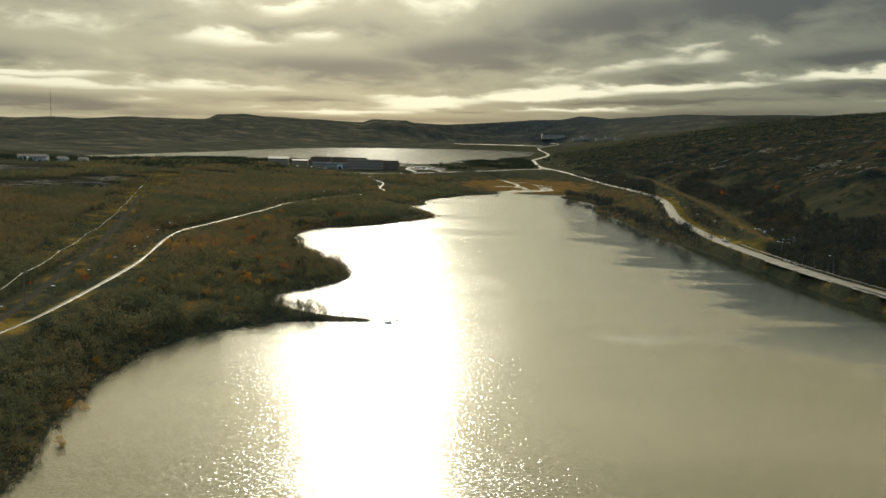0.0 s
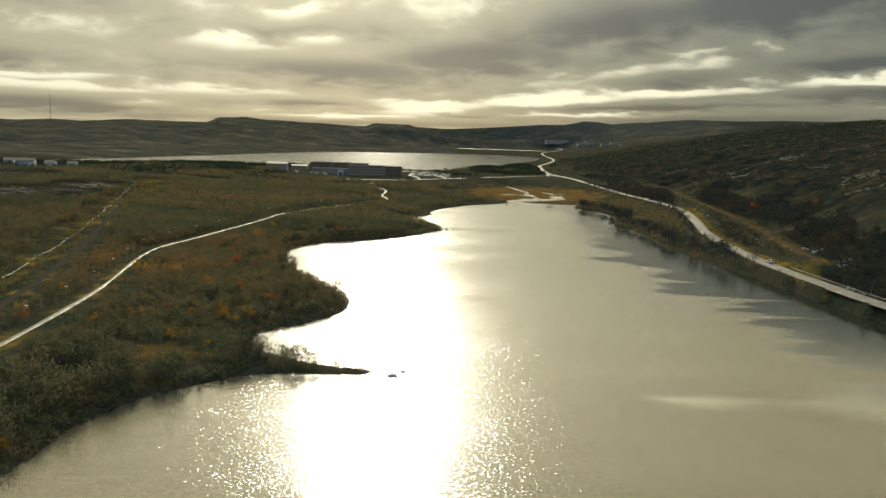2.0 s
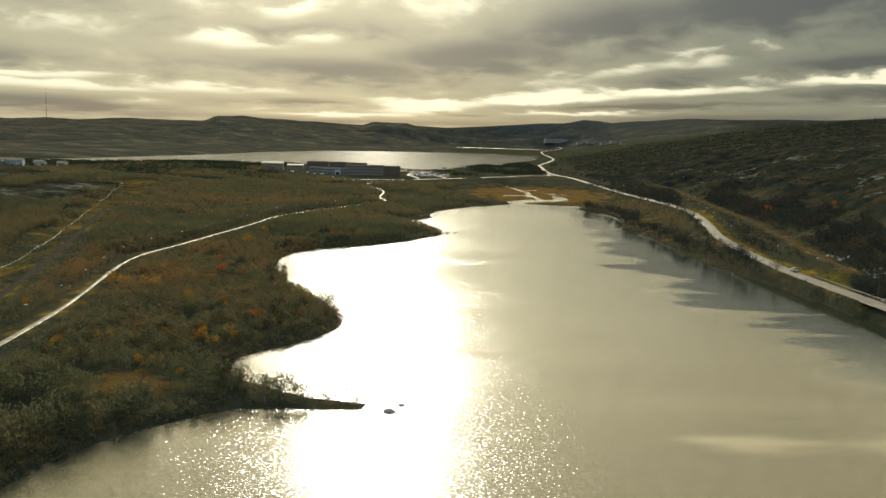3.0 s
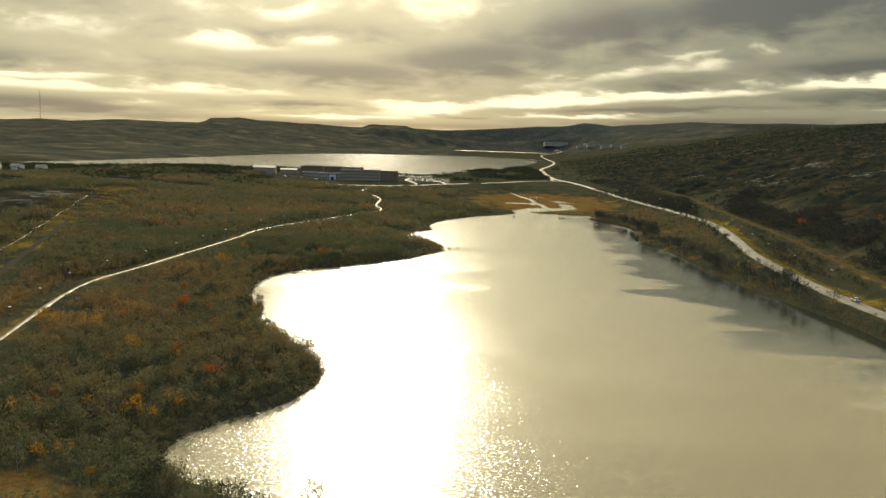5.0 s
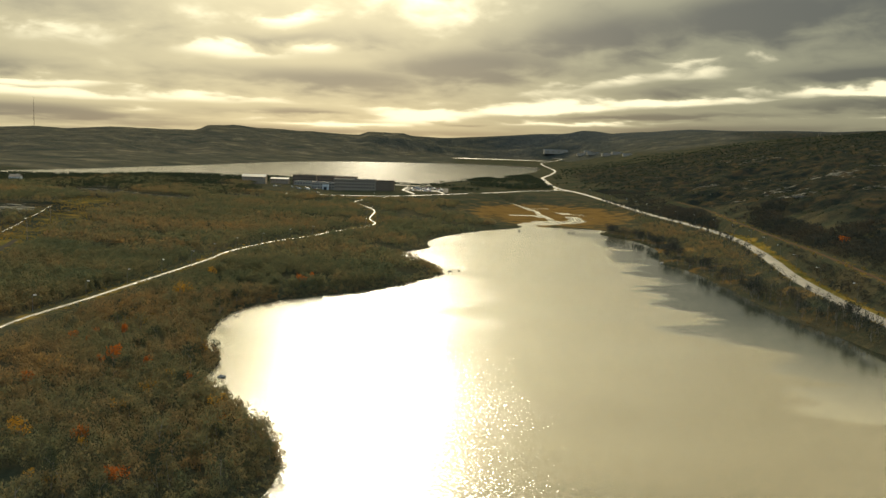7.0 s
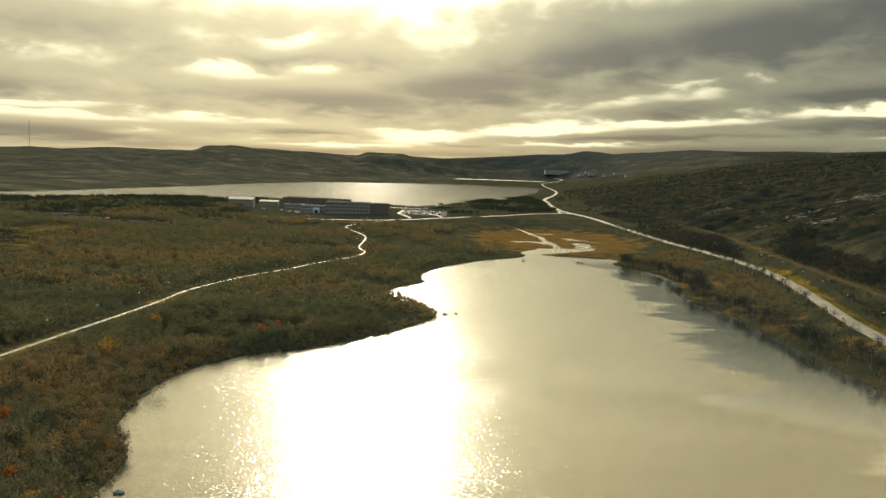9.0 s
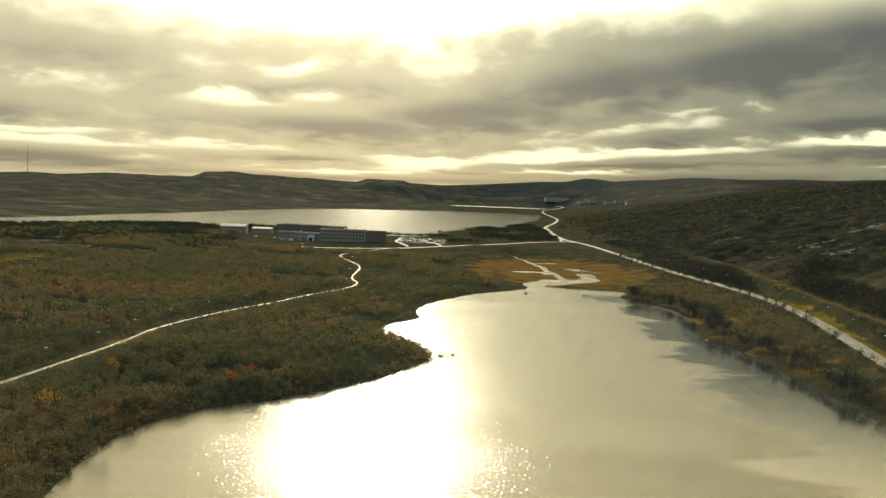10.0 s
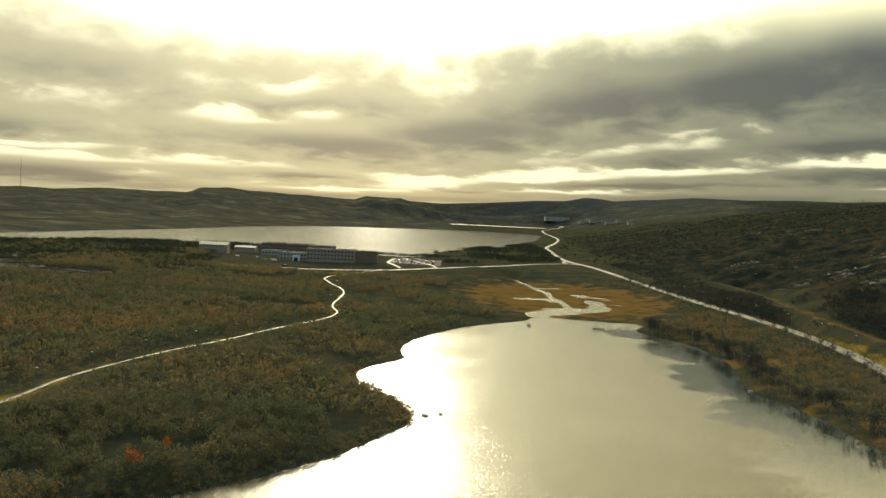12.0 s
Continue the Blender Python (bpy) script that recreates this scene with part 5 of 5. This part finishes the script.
    ok = (c["d2"] > 3) & (c["way"] > 5) & (c["d2"] < np.where(x > -30, 190, 120)) & (fbm(x, y, 45.0, 3) > np.where(x > -30, 0.02, -0.15)) & ~((x > -225) & (x < -3) & (y < 1345)) & ((x > -560) | (y < 1500)) & ((x < -30) | (y > 1225 + 1.15 * x))
    size = rng.uniform(0.6, 1.35, x.size)
    scatter("birch_wood", "dark low woods round the far lake", x[ok], y[ok], size[ok], SHAPES_FAR, GREEN, "woods", 0.0, 25)


def slab_shapes(count):
    """Flat angular blocks of bedrock, as triangles."""
    out = []
    for k in range(count):
        rng = np.random.default_rng(300 + k)
        bm = bmesh.new()
        for _ in range(13):
            bm.verts.new((rng.normal(0, 0.95), rng.normal(0, 0.30), rng.uniform(-0.25, 0.20)))
        bmesh.ops.convex_hull(bm, input=bm.verts)
        bmesh.ops.triangulate(bm, faces=bm.faces)
        out.append(np.array([[v.co for v in f.verts] for f in bm.faces]))
        bm.free()
    return out


def banks_and_rocks():
    # ochre sedge and dwarf birch on the open strips
    x, y, z, c, rng = sites(-330, 330, 180, 860, 2.6, 17)
    ok = ((c["meadow"] > 0.16) | ((c["marsh"] > 0.36) & (x < 0) & (y < 600))) & (c["way"] > 0.7) & (c["d1"] > 1) & (rng.random(x.size) < 0.6)
    scatter("sedge", "ochre sedge and dwarf birch on open strips", x[ok], y[ok], rng.uniform(0.16, 0.42, ok.sum()), SHAPES_LOW, OCHRE, "grass", 0.0, 27)
    # low willows along the water's edge and on the spit
    x, y, z, c, rng = sites(-110, 10, 110, 640, 1.5, 18)
    ok = (c["d1"] > -0.3) & (c["d1"] < 5.5) & (rng.random(x.size) < 0.75)
    scatter("shore_willow", "low willow and sedge along the edge of the lake", x[ok], y[ok], rng.uniform(0.25, 0.55, ok.sum()) * np.where((x[ok] > -44) & (y[ok] > 238) & (y[ok] < 264), 0.45, 1.0), SHAPES_LOW, SCRUB, "scrub", -0.05, 28)
    # bedrock in broken rows on the slopes
    x, y, z, c, rng = sites(-460, 620, 330, 1500, 6.0, 19)
    row = np.sin((0.55 * x + 0.30 * y) / 7.5 + 5.0 * fbm(x, y, 70.0, 3))
    ok = (c["rock"] > 0.40) & (c["way"] > 4) & (row > 0.15) & (fbm(x, y, 60.0, 3) > -0.05) & (rng.random(x.size) < np.where(x < 0, 0.8, np.where(c["rock"] > 0.5, 0.75, 0.12))) & (c["far"] < 0.1)
    size = np.clip(np.exp(rng.normal(0.75, 0.5, ok.sum())) * np.where((c["rock"][ok] > 0.5) & (x[ok] > 0), 1.5, 0.8), 0.6, 4.0)
    scatter("bedrock", "grey lichened bedrock in broken slabs on the slopes", x[ok], y[ok], size, slab_shapes(8), SLAB, "rock", 0.0, 29, 0.9)


def grove():
    x, y, z, c, rng = sites(-680, -215, 940, 1300, 6.0, 16)
    ok = (c["d2"] > 4) & (c["way"] > 4) & (rng.random(x.size) < 0.30 + 0.5 * ease((y - 1010) / 60)) & ~((x > -275) & (y > 1120) & (y < 1260))
    for hx, hy, w, d, h, turn in HOUSES:
        ok &= (np.hypot(x - hx, y - hy) > 11) & ~((np.abs(x - hx) < 8) & (y < hy) & (y > hy - 26))
    size = rng.uniform(0.7, 1.45, x.size)
    scatter("birch_wood", "dark low birch wood round the white houses", x[ok], y[ok], size[ok], SHAPES_FAR, GREEN, "woods", 0.0, 26)


plant()
grove()
banks_and_rocks()


def tree(seed, tall, crown_mat, name, label, category="tree"):
    """A small tree: tapered bending trunk, limbs and an uneven open crown."""
    rng = np.random.default_rng(seed)
    b = thing(name, (0, 0, 0), label, category, name.replace("_", " ") + "s on the bank")
    bm = bmesh.new()
    p = Vector((0, 0, -0.3))
    knots = [p]
    for i in range(5):
        p = p + Vector((rng.normal(0, 0.10), rng.normal(0, 0.10), tall * 0.17))
        knots.append(p)
    for i in range(5):
        tube(bm, knots[i], knots[i + 1], 0.10 * (1 - i / 6), 0.10 * (1 - (i + 1) / 6), 6)
    part("trunk", bm, BARK, b)
    for i in range(5):
        bm = bmesh.new()
        k = knots[1 + i % 4]
        a_ = rng.uniform(0, 6.283)
        mid = k + Vector((math.cos(a_) * 0.5, math.sin(a_) * 0.5, tall * 0.10))
        tube(bm, k, mid, 0.045, 0.03, 5)
        tube(bm, mid, mid + Vector((math.cos(a_) * 0.5, math.sin(a_) * 0.5, tall * 0.14)), 0.03, 0.012, 5)
        part("limb", bm, BARK, b)
    q = quad_cloud(rng, 300, tall * 0.62, tall, tall * 0.22, 0.15)
    me = mesh_of("crown", q.reshape(-1, 3), np.arange(len(q) * 3).reshape(-1, 3))
    me.attributes.new("tint", "FLOAT", "POINT").data.foreach_set("value", np.full(len(q) * 3, 0.3, np.float32))
    me.materials.append(crown_mat)
    c = new("crown", me)
    c.parent = b
    return b


def trees():
    rng = np.random.default_rng(31)
    kinds = [tree(100 + k, t, SCRUB, "birch_tree", "small autumn birch with thin brown leaves") for k, t in enumerate((4.6, 5.4, 6.2, 5.0))]
    bare = [tree(160 + k, t, BARE, "bare_birch", "leafless dark birch at the lake shore") for k, t in enumerate((5.4, 6.4, 7.2))]
    kinds += [tree(120 + k, t, GREEN, "willow_tree", "dark green willow at the lake shore") for k, t in enumerate((4.2, 5.0))]
    golds = [tree(140 + k, t, GOLD, "golden_birch", "small birch in golden autumn leaf") for k, t in enumerate((4.6, 5.2))]
    rusts = [tree(150 + k, t, RUST, "rowan_tree", "small rowan in rust-red autumn leaf") for k, t in enumerate((3.6, 4.2))]
    done = set()

    def put(ob, x, y, s=1.0):
        m_ = pose(x, y, float(height(x, y)[0]), 0, 0, rng.uniform(0, 360)) @ Matrix.Diagonal((s, s, s, 1))
        if ob.name in done:
            copy_thing(ob, m_)
        else:
            ob.matrix_world = m_
            done.add(ob.name)

    # shore trees on both banks
    for x0, x1, y0, y1, most, sorts in ((-110, -5, 110, 480, 130, kinds), (108, 160, 260, 800, 170, bare)):
        x, y = rng.uniform(x0, x1, 4000), rng.uniform(y0, y1, 4000)
        z, c = land(x, y)
        ok = np.nonzero((c["d1"] > 1.5) & (c["d1"] < (26 if x0 < 0 else 12)) & (c["way"] > 3))[0][:most]
        for i in ok:
            put(sorts[rng.integers(len(sorts))], x[i], y[i], rng.uniform(0.75, 1.15))
    # thin birches between the shore and the road, standing in front of it
    for k in range(90):
        p, t = along(MR, 470 + 640 * (k / 90) ** 0.8 + rng.uniform(-4, 4))
        off = -rng.uniform(5.0, 9.0)
        put(bare[k % 3], p[0] + t[1] * off, p[1] - t[0] * off, rng.uniform(0.6, 0.95))
    for x, y, k in ((-108, 346, 0), (-105, 343, 1), (-96, 346, 1), (-77, 325, 0), (-61, 285, 0), (-63, 167, 1), (-64.5, 165, 0), (-58, 148, 0), (-70, 190, 0), (-97, 512, 0), (-96, 470, 1)):
        put(golds[k], x, y, rng.uniform(0.9, 1.15) * (0.55 if y < 200 else 1.0))
    for x, y, k in ((-85, 378, 0), (-83, 381, 1), (-74, 378, 0), (-59, 519, 0), (-61, 505, 1), (-92, 410, 0), (215, 560, 0), (200, 620, 1)):
        put(rusts[k], x, y, rng.uniform(0.9, 1.2))
    # bright small trees sprinkled through the scrub behind the spit
    x, y = rng.uniform(-120, -45, 160), rng.uniform(256, 410, 160)
    z, c = land(x, y)
    for i in np.nonzero((c["d1"] > 3) & (c["way"] > 3))[0][:46]:
        put((golds + golds + rusts)[rng.integers(6)], x[i], y[i], rng.uniform(0.45, 0.8))


trees()
